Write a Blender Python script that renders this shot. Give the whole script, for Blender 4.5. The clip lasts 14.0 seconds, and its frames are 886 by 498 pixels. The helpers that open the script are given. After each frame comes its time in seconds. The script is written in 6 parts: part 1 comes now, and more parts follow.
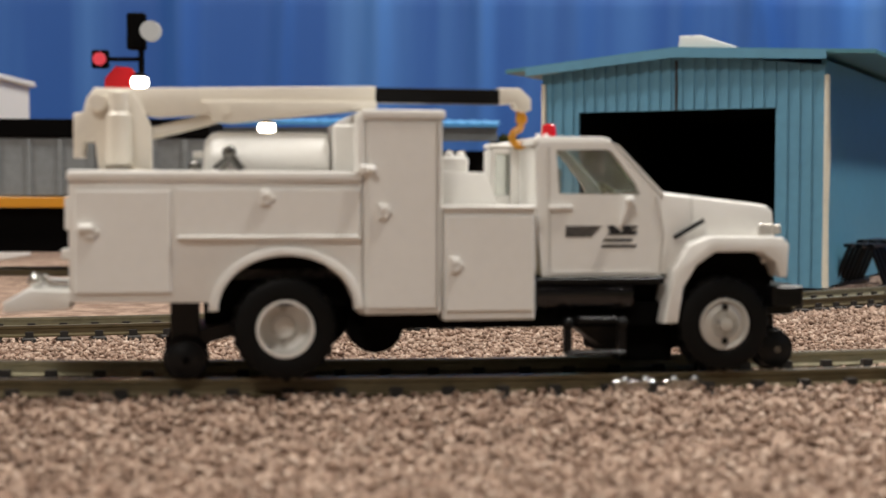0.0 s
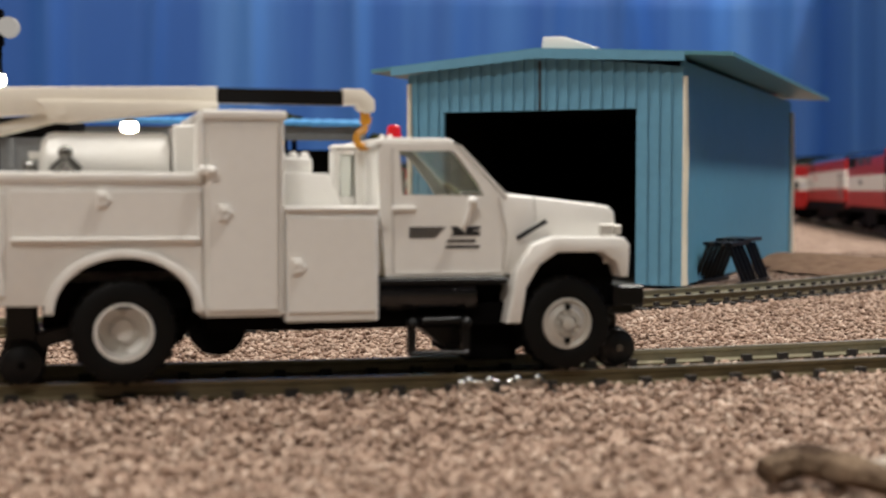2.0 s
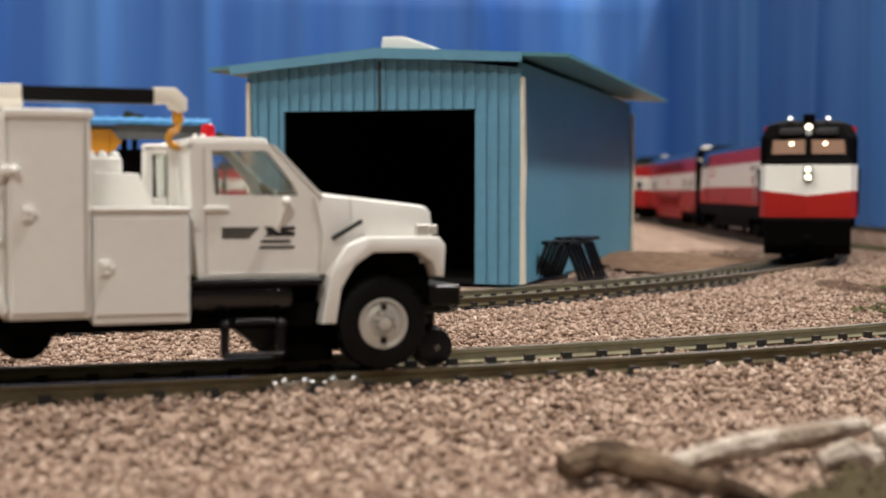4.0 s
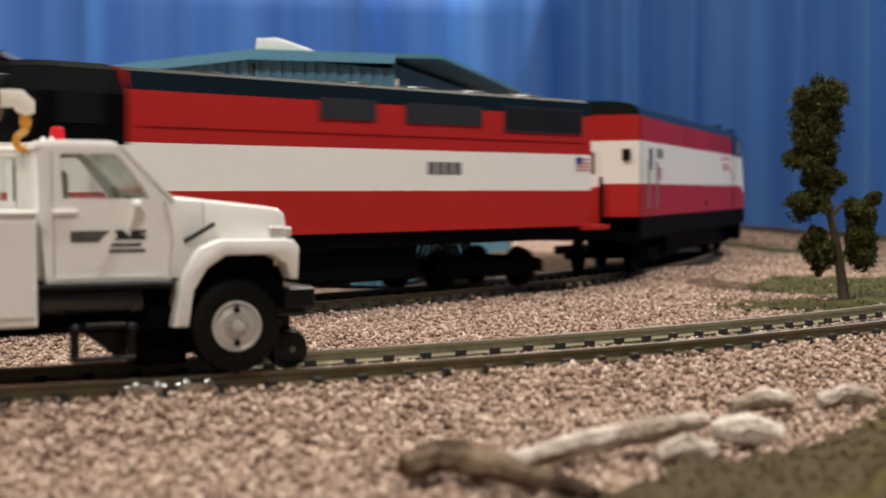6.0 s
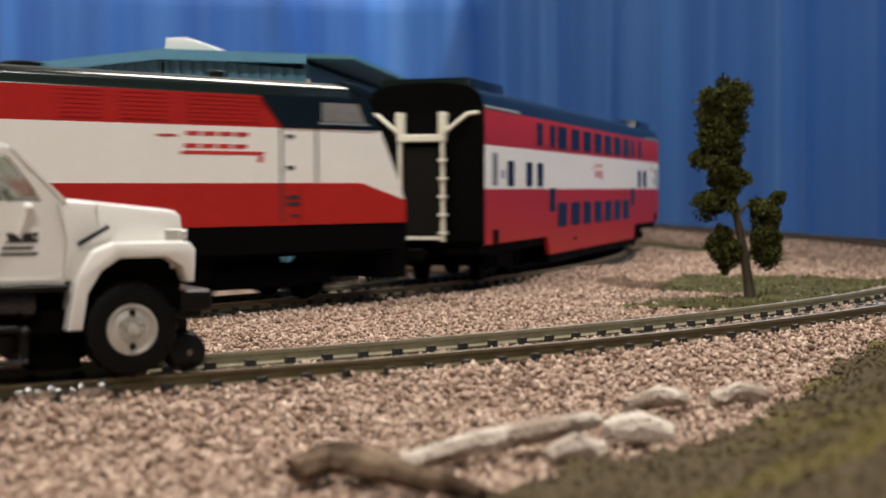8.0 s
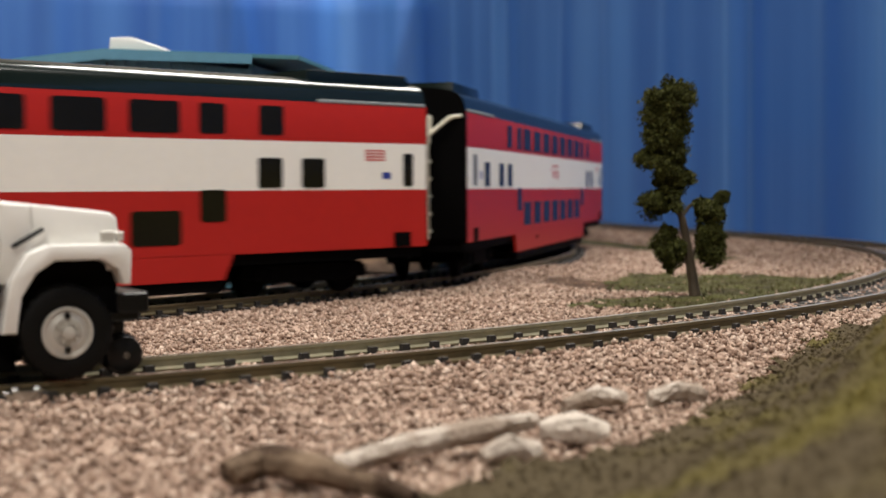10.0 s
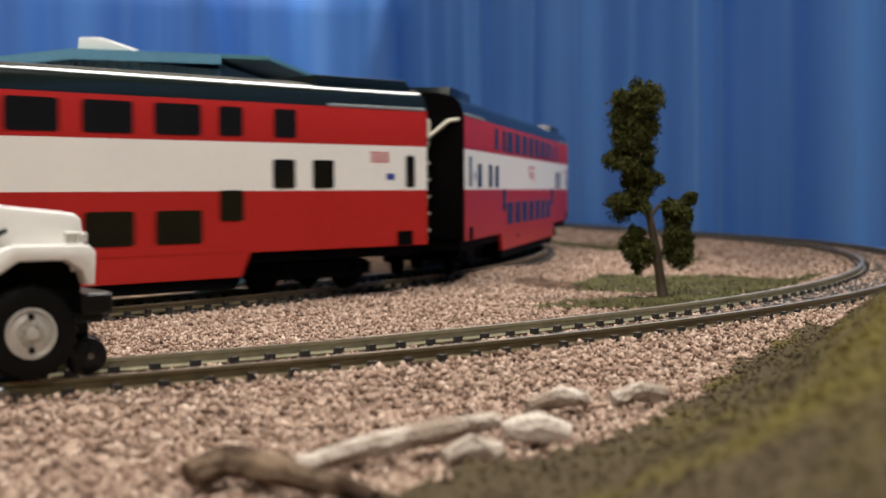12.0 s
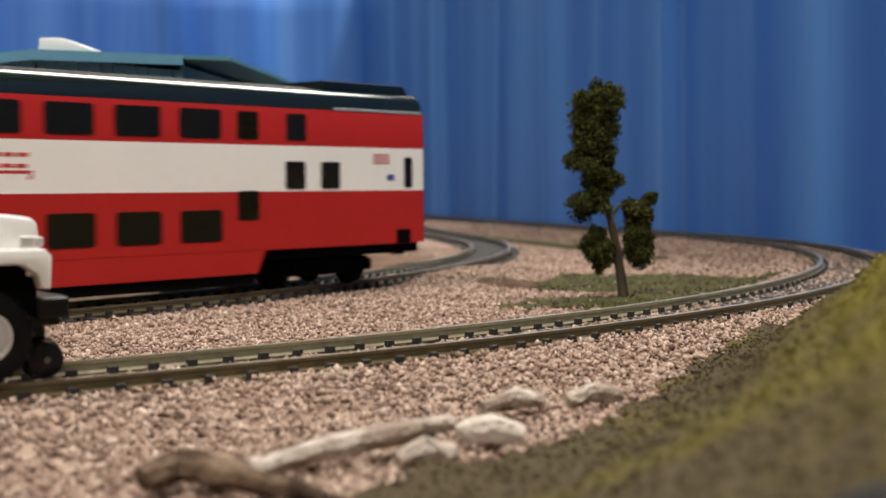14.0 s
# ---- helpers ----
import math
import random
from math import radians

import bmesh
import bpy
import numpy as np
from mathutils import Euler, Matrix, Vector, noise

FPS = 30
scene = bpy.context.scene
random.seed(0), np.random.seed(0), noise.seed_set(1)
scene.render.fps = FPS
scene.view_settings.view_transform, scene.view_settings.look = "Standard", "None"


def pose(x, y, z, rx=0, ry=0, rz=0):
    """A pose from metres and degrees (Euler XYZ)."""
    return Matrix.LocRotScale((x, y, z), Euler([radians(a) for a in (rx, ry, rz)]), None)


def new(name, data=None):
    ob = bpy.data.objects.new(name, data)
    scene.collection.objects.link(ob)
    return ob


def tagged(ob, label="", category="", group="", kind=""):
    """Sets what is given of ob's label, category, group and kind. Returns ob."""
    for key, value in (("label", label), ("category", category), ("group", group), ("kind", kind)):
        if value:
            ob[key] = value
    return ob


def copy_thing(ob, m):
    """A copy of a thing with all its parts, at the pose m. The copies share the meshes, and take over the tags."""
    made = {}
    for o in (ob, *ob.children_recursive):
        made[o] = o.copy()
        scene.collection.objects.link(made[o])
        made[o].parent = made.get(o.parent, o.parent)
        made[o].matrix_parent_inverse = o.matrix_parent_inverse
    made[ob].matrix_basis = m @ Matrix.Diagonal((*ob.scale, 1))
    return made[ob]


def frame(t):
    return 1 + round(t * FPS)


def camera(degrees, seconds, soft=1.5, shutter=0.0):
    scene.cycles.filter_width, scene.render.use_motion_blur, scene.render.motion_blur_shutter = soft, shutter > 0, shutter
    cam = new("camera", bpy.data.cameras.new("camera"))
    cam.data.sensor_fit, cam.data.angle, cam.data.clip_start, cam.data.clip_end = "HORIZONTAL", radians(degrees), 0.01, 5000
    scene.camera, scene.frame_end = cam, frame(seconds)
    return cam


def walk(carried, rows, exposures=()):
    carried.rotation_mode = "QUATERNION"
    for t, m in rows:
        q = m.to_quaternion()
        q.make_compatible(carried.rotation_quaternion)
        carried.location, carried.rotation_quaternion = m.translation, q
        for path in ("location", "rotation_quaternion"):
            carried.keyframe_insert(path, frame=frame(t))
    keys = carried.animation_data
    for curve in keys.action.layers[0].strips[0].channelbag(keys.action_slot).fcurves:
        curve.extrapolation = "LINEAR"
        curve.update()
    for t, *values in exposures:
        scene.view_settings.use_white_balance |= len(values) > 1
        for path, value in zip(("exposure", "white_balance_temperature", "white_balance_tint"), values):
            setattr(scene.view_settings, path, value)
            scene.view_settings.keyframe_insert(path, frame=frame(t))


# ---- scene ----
cam = camera(35.0, 14.0, 1.5, 0.5)
# seconds, eye in metres, yaw, pitch and roll in degrees; z = 0 is the top of the rails under the road-rail lorry
ROWS = [
    (0, 0.00000, 0.00000, 0.02190, 0.255, -2.335, -0.149),
    (0.5, 0.00087, 0.00020, 0.02189, -0.669, -2.323, -0.137),
    (1, 0.00179, 0.00052, 0.02194, -1.798, -2.324, -0.062),
    (1.5, 0.00290, 0.00046, 0.02204, -3.103, -2.344, -0.051),
    (2, 0.00439, 0.00000, 0.02219, -4.617, -2.376, -0.101),
    (2.5, 0.00563, 0.00007, 0.02227, -6.173, -2.381, -0.109),
    (3, 0.00707, 0.00011, 0.02233, -7.711, -2.405, -0.104),
    (3.5, 0.00838, -0.00019, 0.02234, -9.170, -2.406, -0.085),
    (4, 0.00955, -0.00017, 0.02225, -10.416, -2.381, -0.094),
    (6.5, 0.01485, -0.00280, 0.02249, -15.762, -2.364, 0.178),
    (7, 0.01568, -0.00284, 0.02257, -16.586, -2.379, 0.198),
    (7.5, 0.01639, -0.00317, 0.02264, -17.277, -2.383, 0.221),
    (8, 0.01689, -0.00362, 0.02269, -17.963, -2.390, 0.274),
    (10.5, 0.01912, -0.00448, 0.02301, -20.077, -2.434, 0.387),
    (11, 0.01941, -0.00536, 0.02314, -20.269, -2.448, 0.354),
    (11.5, 0.01950, -0.00518, 0.02303, -20.623, -2.422, 0.311),
    (12, 0.01957, -0.00521, 0.02299, -20.929, -2.410, 0.318),
    (12.5, 0.01968, -0.00574, 0.02324, -21.215, -2.455, 0.400),
    (13, 0.01981, -0.00729, 0.02399, -21.472, -2.575, 0.607),
    (13.5, 0.02001, -0.00713, 0.02383, -21.930, -2.535, 0.490),
    (14, 0.02050, -0.00690, 0.02364, -22.250, -2.497, 0.439),
]
walk(cam, [(t, pose(x, y, z, 90 + pitch, 0, yaw) @ pose(0, 0, 0, 0, 0, -roll)) for t, x, y, z, yaw, pitch, roll in ROWS],
     [(0.0, -0.30), (2.0, -0.27), (3.0, -0.16), (6.5, -0.11), (14.0, -0.07)])
cam.data.dof.use_dof = True
cam.data.dof.focus_distance = 0.26
cam.data.dof.aperture_fstop = 38.0

MM = 0.001

# ---- room light: four unseen panels, the last two added as fill ----
world = bpy.data.worlds.new("room_air")
world.use_nodes = True
world.node_tree.nodes["Background"].inputs[0].default_value = (1.0, 0.86, 0.72, 1)
world.node_tree.nodes["Background"].inputs[1].default_value = 0.0
scene.world = world


def unseen_panel(x, y, z, sx, sy, watts, color):
    data = bpy.data.lights.new("unseen_panel", "AREA")
    data.shape, data.size, data.size_y, data.energy, data.color = "RECTANGLE", sx, sy, watts, color
    ob = new("unseen_panel", data)
    ob.matrix_world = pose(x, y, z)
    return tagged(ob, "unseen warm white ceiling panel lighting the layout", "ceiling light")


unseen_panel(0.74, 0.12, 1.50, 0.16, 0.16, 29, (1.0, 0.955, 0.885))
unseen_panel(0.93, 1.60, 1.50, 0.85, 0.65, 44, (1.0, 0.955, 0.885))
# added fill from the left, mainly to brighten the curtain
unseen_panel(-0.75, 0.15, 1.50, 0.4, 0.3, 28, (1.0, 0.955, 0.885))
# added fill from behind the eye, lights the faces turned this way
unseen_panel(-0.40, -1.22, 1.45, 0.4, 0.3, 26, (1.0, 0.955, 0.885))
scene.view_settings.exposure = 0.0


# ---- materials ----
def nodes(name):
    m = bpy.data.materials.new(name)
    m.use_nodes = True
    t = m.node_tree
    return m, t, t.nodes["Principled BSDF"]


def rgb(c):
    return (c[0], c[1], c[2], 1)


def mat(name, color, rough=0.5, metal=0.0, vary=0.12, scale=60.0, bump=0.0, bscale=900.0, spec=0.5, coat=0.0):
    """Painted or moulded surface: two scales of mottling in the colour, fine relief in the bump."""
    m, t, b = nodes(name)
    n, l = t.nodes, t.links
    co = n.new("ShaderNodeTexCoord")
    a = n.new("ShaderNodeTexNoise")
    a.inputs["Scale"].default_value, a.inputs["Detail"].default_value = scale, 5
    c = n.new("ShaderNodeTexNoise")
    c.inputs["Scale"].default_value, c.inputs["Detail"].default_value = scale * 9, 3
    l.new(co.outputs["Object"], a.inputs["Vector"])
    l.new(co.outputs["Object"], c.inputs["Vector"])
    s = n.new("ShaderNodeMath")
    s.operation = "ADD"
    l.new(a.outputs["Fac"], s.inputs[0])
    l.new(c.outputs["Fac"], s.inputs[1])
    r = n.new("ShaderNodeMapRange")
    r.inputs["From Min"].default_value, r.inputs["From Max"].default_value = 0.6, 1.4
    r.inputs["To Min"].default_value, r.inputs["To Max"].default_value = 1 - vary, 1 + vary
    l.new(s.outputs[0], r.inputs["Value"])
    x = n.new("ShaderNodeVectorMath")
    x.operation = "SCALE"
    x.inputs[0].default_value = color
    l.new(r.outputs[0], x.inputs["Scale"])
    l.new(x.outputs[0], b.inputs["Base Color"])
    b.inputs["Roughness"].default_value, b.inputs["Metallic"].default_value = rough, metal
    b.inputs["Specular IOR Level"].default_value = spec
    b.inputs["Coat Weight"].default_value = coat
    if bump:
        d = n.new("ShaderNodeTexNoise")
        d.inputs["Scale"].default_value, d.inputs["Detail"].default_value = bscale, 4
        l.new(co.outputs["Object"], d.inputs["Vector"])
        u = n.new("ShaderNodeBump")
        u.inputs["Strength"].default_value, u.inputs["Distance"].default_value = bump, 0.0004
        l.new(d.outputs["Fac"], u.inputs["Height"])
        l.new(u.outputs["Normal"], b.inputs["Normal"])
    return m


def island_mat(name, stops, rough=0.9, noise_scale=400.0):
    """Loose grains: each one takes its own shade."""
    m, t, b = nodes(name)
    n, l = t.nodes, t.links
    g = n.new("ShaderNodeNewGeometry")
    r = n.new("ShaderNodeValToRGB")
    e = r.color_ramp.elements
    e[0].position, e[0].color = stops[0][0], rgb(stops[0][1])
    e[1].position, e[1].color = stops[-1][0], rgb(stops[-1][1])
    for p, c in stops[1:-1]:
        e.new(p).color = rgb(c)
    l.new(g.outputs["Random Per Island"], r.inputs["Fac"])
    co = n.new("ShaderNodeTexCoord")
    a = n.new("ShaderNodeTexNoise")
    a.inputs["Scale"].default_value, a.inputs["Detail"].default_value = noise_scale, 4
    l.new(co.outputs["Object"], a.inputs["Vector"])
    k = n.new("ShaderNodeMapRange")
    k.inputs["From Min"].default_value, k.inputs["From Max"].default_value = 0.3, 0.7
    k.inputs["To Min"].default_value, k.inputs["To Max"].default_value = 0.75, 1.2
    l.new(a.outputs["Fac"], k.inputs["Value"])
    x = n.new("ShaderNodeVectorMath")
    x.operation = "SCALE"
    l.new(r.outputs["Color"], x.inputs[0])
    l.new(k.outputs[0], x.inputs["Scale"])
    l.new(x.outputs[0], b.inputs["Base Color"])
    b.inputs["Roughness"].default_value = rough
    b.inputs["Specular IOR Level"].default_value = 0.15
    return m


def two_tone(name, c1, c2, scale, rough=0.95, bump=0.6, bscale=700.0, lo=0.4, hi=0.6):
    m, t, b = nodes(name)
    n, l = t.nodes, t.links
    co = n.new("ShaderNodeTexCoord")
    a = n.new("ShaderNodeTexNoise")
    a.inputs["Scale"].default_value, a.inputs["Detail"].default_value = scale, 8
    r = n.new("ShaderNodeValToRGB")
    r.color_ramp.elements[0].position, r.color_ramp.elements[0].color = lo, rgb(c1)
    r.color_ramp.elements[1].position, r.color_ramp.elements[1].color = hi, rgb(c2)
    d = n.new("ShaderNodeTexNoise")
    d.inputs["Scale"].default_value, d.inputs["Detail"].default_value = bscale, 6
    u = n.new("ShaderNodeBump")
    u.inputs["Strength"].default_value, u.inputs["Distance"].default_value = bump, 0.001
    l.new(co.outputs["Object"], a.inputs["Vector"])
    l.new(co.outputs["Object"], d.inputs["Vector"])
    l.new(a.outputs["Fac"], r.inputs["Fac"])
    l.new(r.outputs["Color"], b.inputs["Base Color"])
    l.new(d.outputs["Fac"], u.inputs["Height"])
    l.new(u.outputs["Normal"], b.inputs["Normal"])
    b.inputs["Roughness"].default_value = rough
    b.inputs["Specular IOR Level"].default_value = 0.15
    return m


def turf_mat(name, brown, green, spread, bump=0.0):
    """Turf that thins out to brown earth towards the foot of the bank; each crumb has its own shade."""
    m, t, b = nodes(name)
    n, l = t.nodes, t.links
    co = n.new("ShaderNodeTexCoord")
    sep = n.new("ShaderNodeSeparateXYZ")
    l.new(co.outputs["Object"], sep.inputs[0])
    up = n.new("ShaderNodeMapRange")
    up.inputs["From Min"].default_value, up.inputs["From Max"].default_value = 0.003, 0.017
    l.new(sep.outputs["Z"], up.inputs["Value"])
    a = n.new("ShaderNodeTexNoise")
    a.inputs["Scale"].default_value, a.inputs["Detail"].default_value = 60, 6
    l.new(co.outputs["Object"], a.inputs["Vector"])
    k = n.new("ShaderNodeMapRange")
    k.inputs["From Min"].default_value, k.inputs["From Max"].default_value = 0.3, 0.7
    k.inputs["To Min"].default_value, k.inputs["To Max"].default_value = -0.45, 0.45
    l.new(a.outputs["Fac"], k.inputs["Value"])
    f = n.new("ShaderNodeMath")
    f.operation, f.use_clamp = "ADD", True
    l.new(up.outputs[0], f.inputs[0])
    l.new(k.outputs[0], f.inputs[1])
    mix = n.new("ShaderNodeMix")
    mix.data_type = "RGBA"
    l.new(f.outputs[0], mix.inputs[0])
    for sock in mix.inputs:
        if sock.type == "RGBA":
            sock.default_value = rgb(brown) if sock.name == "A" else rgb(green)
    g = n.new("ShaderNodeNewGeometry")
    r = n.new("ShaderNodeMapRange")
    r.inputs["To Min"].default_value, r.inputs["To Max"].default_value = 1 - spread, 1 + spread
    l.new(g.outputs["Random Per Island"], r.inputs["Value"])
    x = n.new("ShaderNodeVectorMath")
    x.operation = "SCALE"
    l.new([o for o in mix.outputs if o.type == "RGBA"][0], x.inputs[0])
    l.new(r.outputs[0], x.inputs["Scale"])
    l.new(x.outputs[0], b.inputs["Base Color"])
    b.inputs["Roughness"].default_value, b.inputs["Specular IOR Level"].default_value = 0.95, 0.1
    if bump:
        d = n.new("ShaderNodeTexNoise")
        d.inputs["Scale"].default_value, d.inputs["Detail"].default_value = 900, 6
        l.new(co.outputs["Object"], d.inputs["Vector"])
        u = n.new("ShaderNodeBump")
        u.inputs["Strength"].default_value, u.inputs["Distance"].default_value = bump, 0.001
        l.new(d.outputs["Fac"], u.inputs["Height"])
        l.new(u.outputs["Normal"], b.inputs["Normal"])
    return m


def cloth_mat(name, c1, c2):
    """Satin curtain cloth: vertical colour streaks stand in for light on folds."""
    m, t, b = nodes(name)
    n, l = t.nodes, t.links
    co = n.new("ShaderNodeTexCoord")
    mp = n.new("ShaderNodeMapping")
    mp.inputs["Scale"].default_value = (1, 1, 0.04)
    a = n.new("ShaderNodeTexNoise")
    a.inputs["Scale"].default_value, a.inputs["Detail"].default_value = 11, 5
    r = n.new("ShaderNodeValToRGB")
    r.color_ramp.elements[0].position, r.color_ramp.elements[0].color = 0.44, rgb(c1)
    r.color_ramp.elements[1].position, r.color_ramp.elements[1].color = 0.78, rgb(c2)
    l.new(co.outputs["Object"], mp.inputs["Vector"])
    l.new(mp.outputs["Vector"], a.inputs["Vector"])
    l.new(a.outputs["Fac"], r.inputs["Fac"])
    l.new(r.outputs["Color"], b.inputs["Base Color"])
    b.inputs["Roughness"].default_value = 0.5
    b.inputs["Specular IOR Level"].default_value = 0.35
    b.inputs["Sheen Weight"].default_value, b.inputs["Sheen Roughness"].default_value = 0.3, 0.45
    b.inputs["Sheen Tint"].default_value = (0.22, 0.52, 1.0, 1)
    return m


def glass_mat(name, color, rough=0.05, see=0.8):
    m, t, b = nodes(name)
    b.inputs["Base Color"].default_value = rgb(color)
    b.inputs["Roughness"].default_value = rough
    b.inputs["Transmission Weight"].default_value = see
    b.inputs["IOR"].default_value = 1.1
    return m


def glow_mat(name, color, strength):
    m, t, b = nodes(name)
    b.inputs["Base Color"].default_value = rgb([c * 0.08 for c in color])
    b.inputs["Emission Color"].default_value = rgb(color)
    b.inputs["Emission Strength"].default_value = strength
    return m


WHITE = mat("white_styrene", (0.76, 0.745, 0.71), 0.34, vary=0.03, scale=90, bump=0.03, bscale=2500)
CREAM = mat("cream_styrene", (0.74, 0.69, 0.60), 0.42, vary=0.04, scale=90, bump=0.04, bscale=2500)
GREYRIM = mat("silver_painted_rim", (0.52, 0.50, 0.46), 0.4, 0.25, vary=0.08, scale=400)
BLACK = mat("black_plastic", (0.004, 0.004, 0.0045), 0.34, vary=0.2, scale=120, spec=0.25)
TYRE = mat("black_tyre_rubber", (0.0035, 0.0035, 0.0035), 0.5, vary=0.2, scale=300, bump=0.1, spec=0.15)
MATTE = mat("matt_black_underframe", (0.0018, 0.0016, 0.0016), 0.7, vary=0.3, scale=150, bump=0.1, spec=0.04)
GLOSSBLACK = mat("glossy_black_plastic", (0.006, 0.006, 0.007), 0.11, vary=0.1, scale=120, spec=0.6)
DARKMETAL = mat("tarnished_dark_metal", (0.14, 0.135, 0.125), 0.22, 0.85, vary=0.2, scale=300)
CHROME = mat("bright_metal", (0.66, 0.66, 0.64), 0.27, 1.0, vary=0.05)
YELLOW = mat("yellow_plastic", (0.60, 0.26, 0.015), 0.4, vary=0.06)
REDLENS = mat("red_lens", (0.55, 0.012, 0.02), 0.2, vary=0.05, coat=0.5)
CABGLASS = glass_mat("clear_cab_glazing", (0.80, 0.84, 0.80), 0.04, 0.92)
CABTAN = mat("tan_cab_interior", (0.36, 0.31, 0.20), 0.6)
DECAL = mat("black_decal_ink", (0.012, 0.012, 0.014), 0.5)
RAIL = mat("brown_painted_rail", (0.135, 0.108, 0.060), 0.36, 0.35, vary=0.25, scale=60, bump=0.08)
# Paler rail colour: stands in for light on the far rail's web.
RAILLIT = mat("lit_rail_side", (0.30, 0.275, 0.185), 0.38, 0.35, vary=0.25, scale=70, bump=0.08)
RAILTOP = mat("worn_nickel_railhead", (0.40, 0.37, 0.31), 0.28, 0.9, vary=0.2, scale=80)
TIE = mat("dark_brown_sleeper", (0.020, 0.016, 0.013), 0.7, vary=0.35, scale=200, bump=0.2)
BALLAST_BED = two_tone("glued_ballast_bed", (0.195, 0.130, 0.098), (0.37, 0.265, 0.205), 260, bump=1.0, bscale=900)
STONES = island_mat("ballast_grain", [(0.0, (0.095, 0.057, 0.040)), (0.22, (0.235, 0.153, 0.113)), (0.55, (0.355, 0.250, 0.192)), (0.85, (0.44, 0.327, 0.258)), (1.0, (0.53, 0.415, 0.338))])
DIRT = two_tone("brown_scenic_dirt", (0.125, 0.072, 0.044), (0.19, 0.118, 0.074), 240, bump=0.5, bscale=1500)
TURF = turf_mat("moss_green_turf", (0.064, 0.048, 0.026), (0.122, 0.104, 0.013), 0.0, 0.8)
TURFCLUMP = turf_mat("foam_turf_crumbs", (0.064, 0.048, 0.026), (0.138, 0.116, 0.014), 0.25)
GLADE = two_tone("dark_green_scatter", (0.040, 0.034, 0.013), (0.062, 0.060, 0.016), 130, bump=0.9, bscale=1000)
# Brown dirt, darkened for the shadow that lies in the hollow.
HOLLOWSHADE = two_tone("shadow_dark_dirt", (0.045, 0.026, 0.016), (0.095, 0.056, 0.036), 240, bump=0.5, bscale=1500)
GRASS = island_mat("static_grass", [(0.0, (0.030, 0.026, 0.010)), (0.6, (0.055, 0.052, 0.012)), (1.0, (0.085, 0.078, 0.024))])
LEAF = island_mat("olive_foam_foliage", [(0.0, (0.022, 0.024, 0.006)), (0.5, (0.045, 0.049, 0.011)), (0.85, (0.074, 0.078, 0.018)), (1.0, (0.10, 0.10, 0.03))])
BARK = mat("brown_twig_bark", (0.075, 0.055, 0.035), 0.85, vary=0.3, scale=300, bump=0.5)
LUMPBLACK = two_tone("black_lump", (0.006, 0.006, 0.006), (0.03, 0.028, 0.026), 120, 0.8, 0.8, 700)
WOOD = two_tone("pale_weathered_driftwood", (0.27, 0.21, 0.165), (0.55, 0.48, 0.415), 160, 0.9, 0.9, 1100)
DARKWOOD = two_tone("dark_weathered_driftwood", (0.055, 0.034, 0.022), (0.22, 0.155, 0.105), 150, 0.9, 0.9, 1100)
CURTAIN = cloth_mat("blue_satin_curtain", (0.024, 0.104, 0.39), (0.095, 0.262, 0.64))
SIDING = mat("teal_blue_siding", (0.115, 0.300, 0.440), 0.5, vary=0.10, scale=40, bump=0.05)
SIDEWALL = mat("blue_side_wall", (0.100, 0.300, 0.430), 0.5, vary=0.08, scale=30, bump=0.05)
ROOF = mat("teal_roof_sheet", (0.085, 0.245, 0.300), 0.42, vary=0.12, scale=30)
TRIM = mat("cream_corner_trim", (0.74, 0.70, 0.58), 0.5, vary=0.08)
# Near black: the shade inside the shed is put into this colour.
INSIDE = mat("shed_shade_black", (0.008, 0.007, 0.006), 0.9, spec=0.1)
RED = mat("signal_red_paint", (0.40, 0.020, 0.016), 0.36, vary=0.06, scale=50, spec=0.18)
LIVWHITE = mat("off_white_paint", (0.82, 0.80, 0.74), 0.38, vary=0.03, scale=50)
DARKGREEN = mat("dark_green_black_roof", (0.006, 0.011, 0.010), 0.14, vary=0.15, scale=60, spec=0.4)
PANE = mat("dark_tinted_window", (0.010, 0.009, 0.006), 0.12, vary=0.2, scale=90, spec=0.22)
# Grey colour stands for glass reflection and light seen through the pane.
LITPANE = mat("light_catching_window", (0.20, 0.195, 0.18), 0.14, vary=0.25, scale=90, spec=0.5)
GREYLOUVRE = mat("dark_grey_louvre", (0.020, 0.021, 0.023), 0.5, vary=0.2)
LETTER = mat("red_lettering", (0.50, 0.035, 0.03), 0.4)
LETTERBLUE = mat("blue_lettering", (0.03, 0.05, 0.25), 0.4)
GREYCAR = mat("weathered_grey_car_side", (0.20, 0.22, 0.23), 0.6, vary=0.2, scale=40)
SKYBLUE = mat("sky_blue_roof_sheet", (0.075, 0.300, 0.600), 0.5, vary=0.08)
ROOMSHELL = mat("unseen_room_shell", (0.20, 0.185, 0.165), 0.9, vary=0.04, scale=3)
LAMPGLOW = glow_mat("lit_warm_bulb", (1.0, 0.86, 0.62), 30.0)
LAMPWHITE = glow_mat("lit_white_lens", (1.0, 0.95, 0.88), 0.35)
LAMPRED = glow_mat("lit_red_lens", (1.0, 0.07, 0.10), 0.75)
HEADLAMP = glow_mat("lit_headlamp", (1.0, 0.80, 0.52), 9.0)
CABGLOW = glow_mat("lit_cab_inside", (0.9, 0.48, 0.28), 0.22)


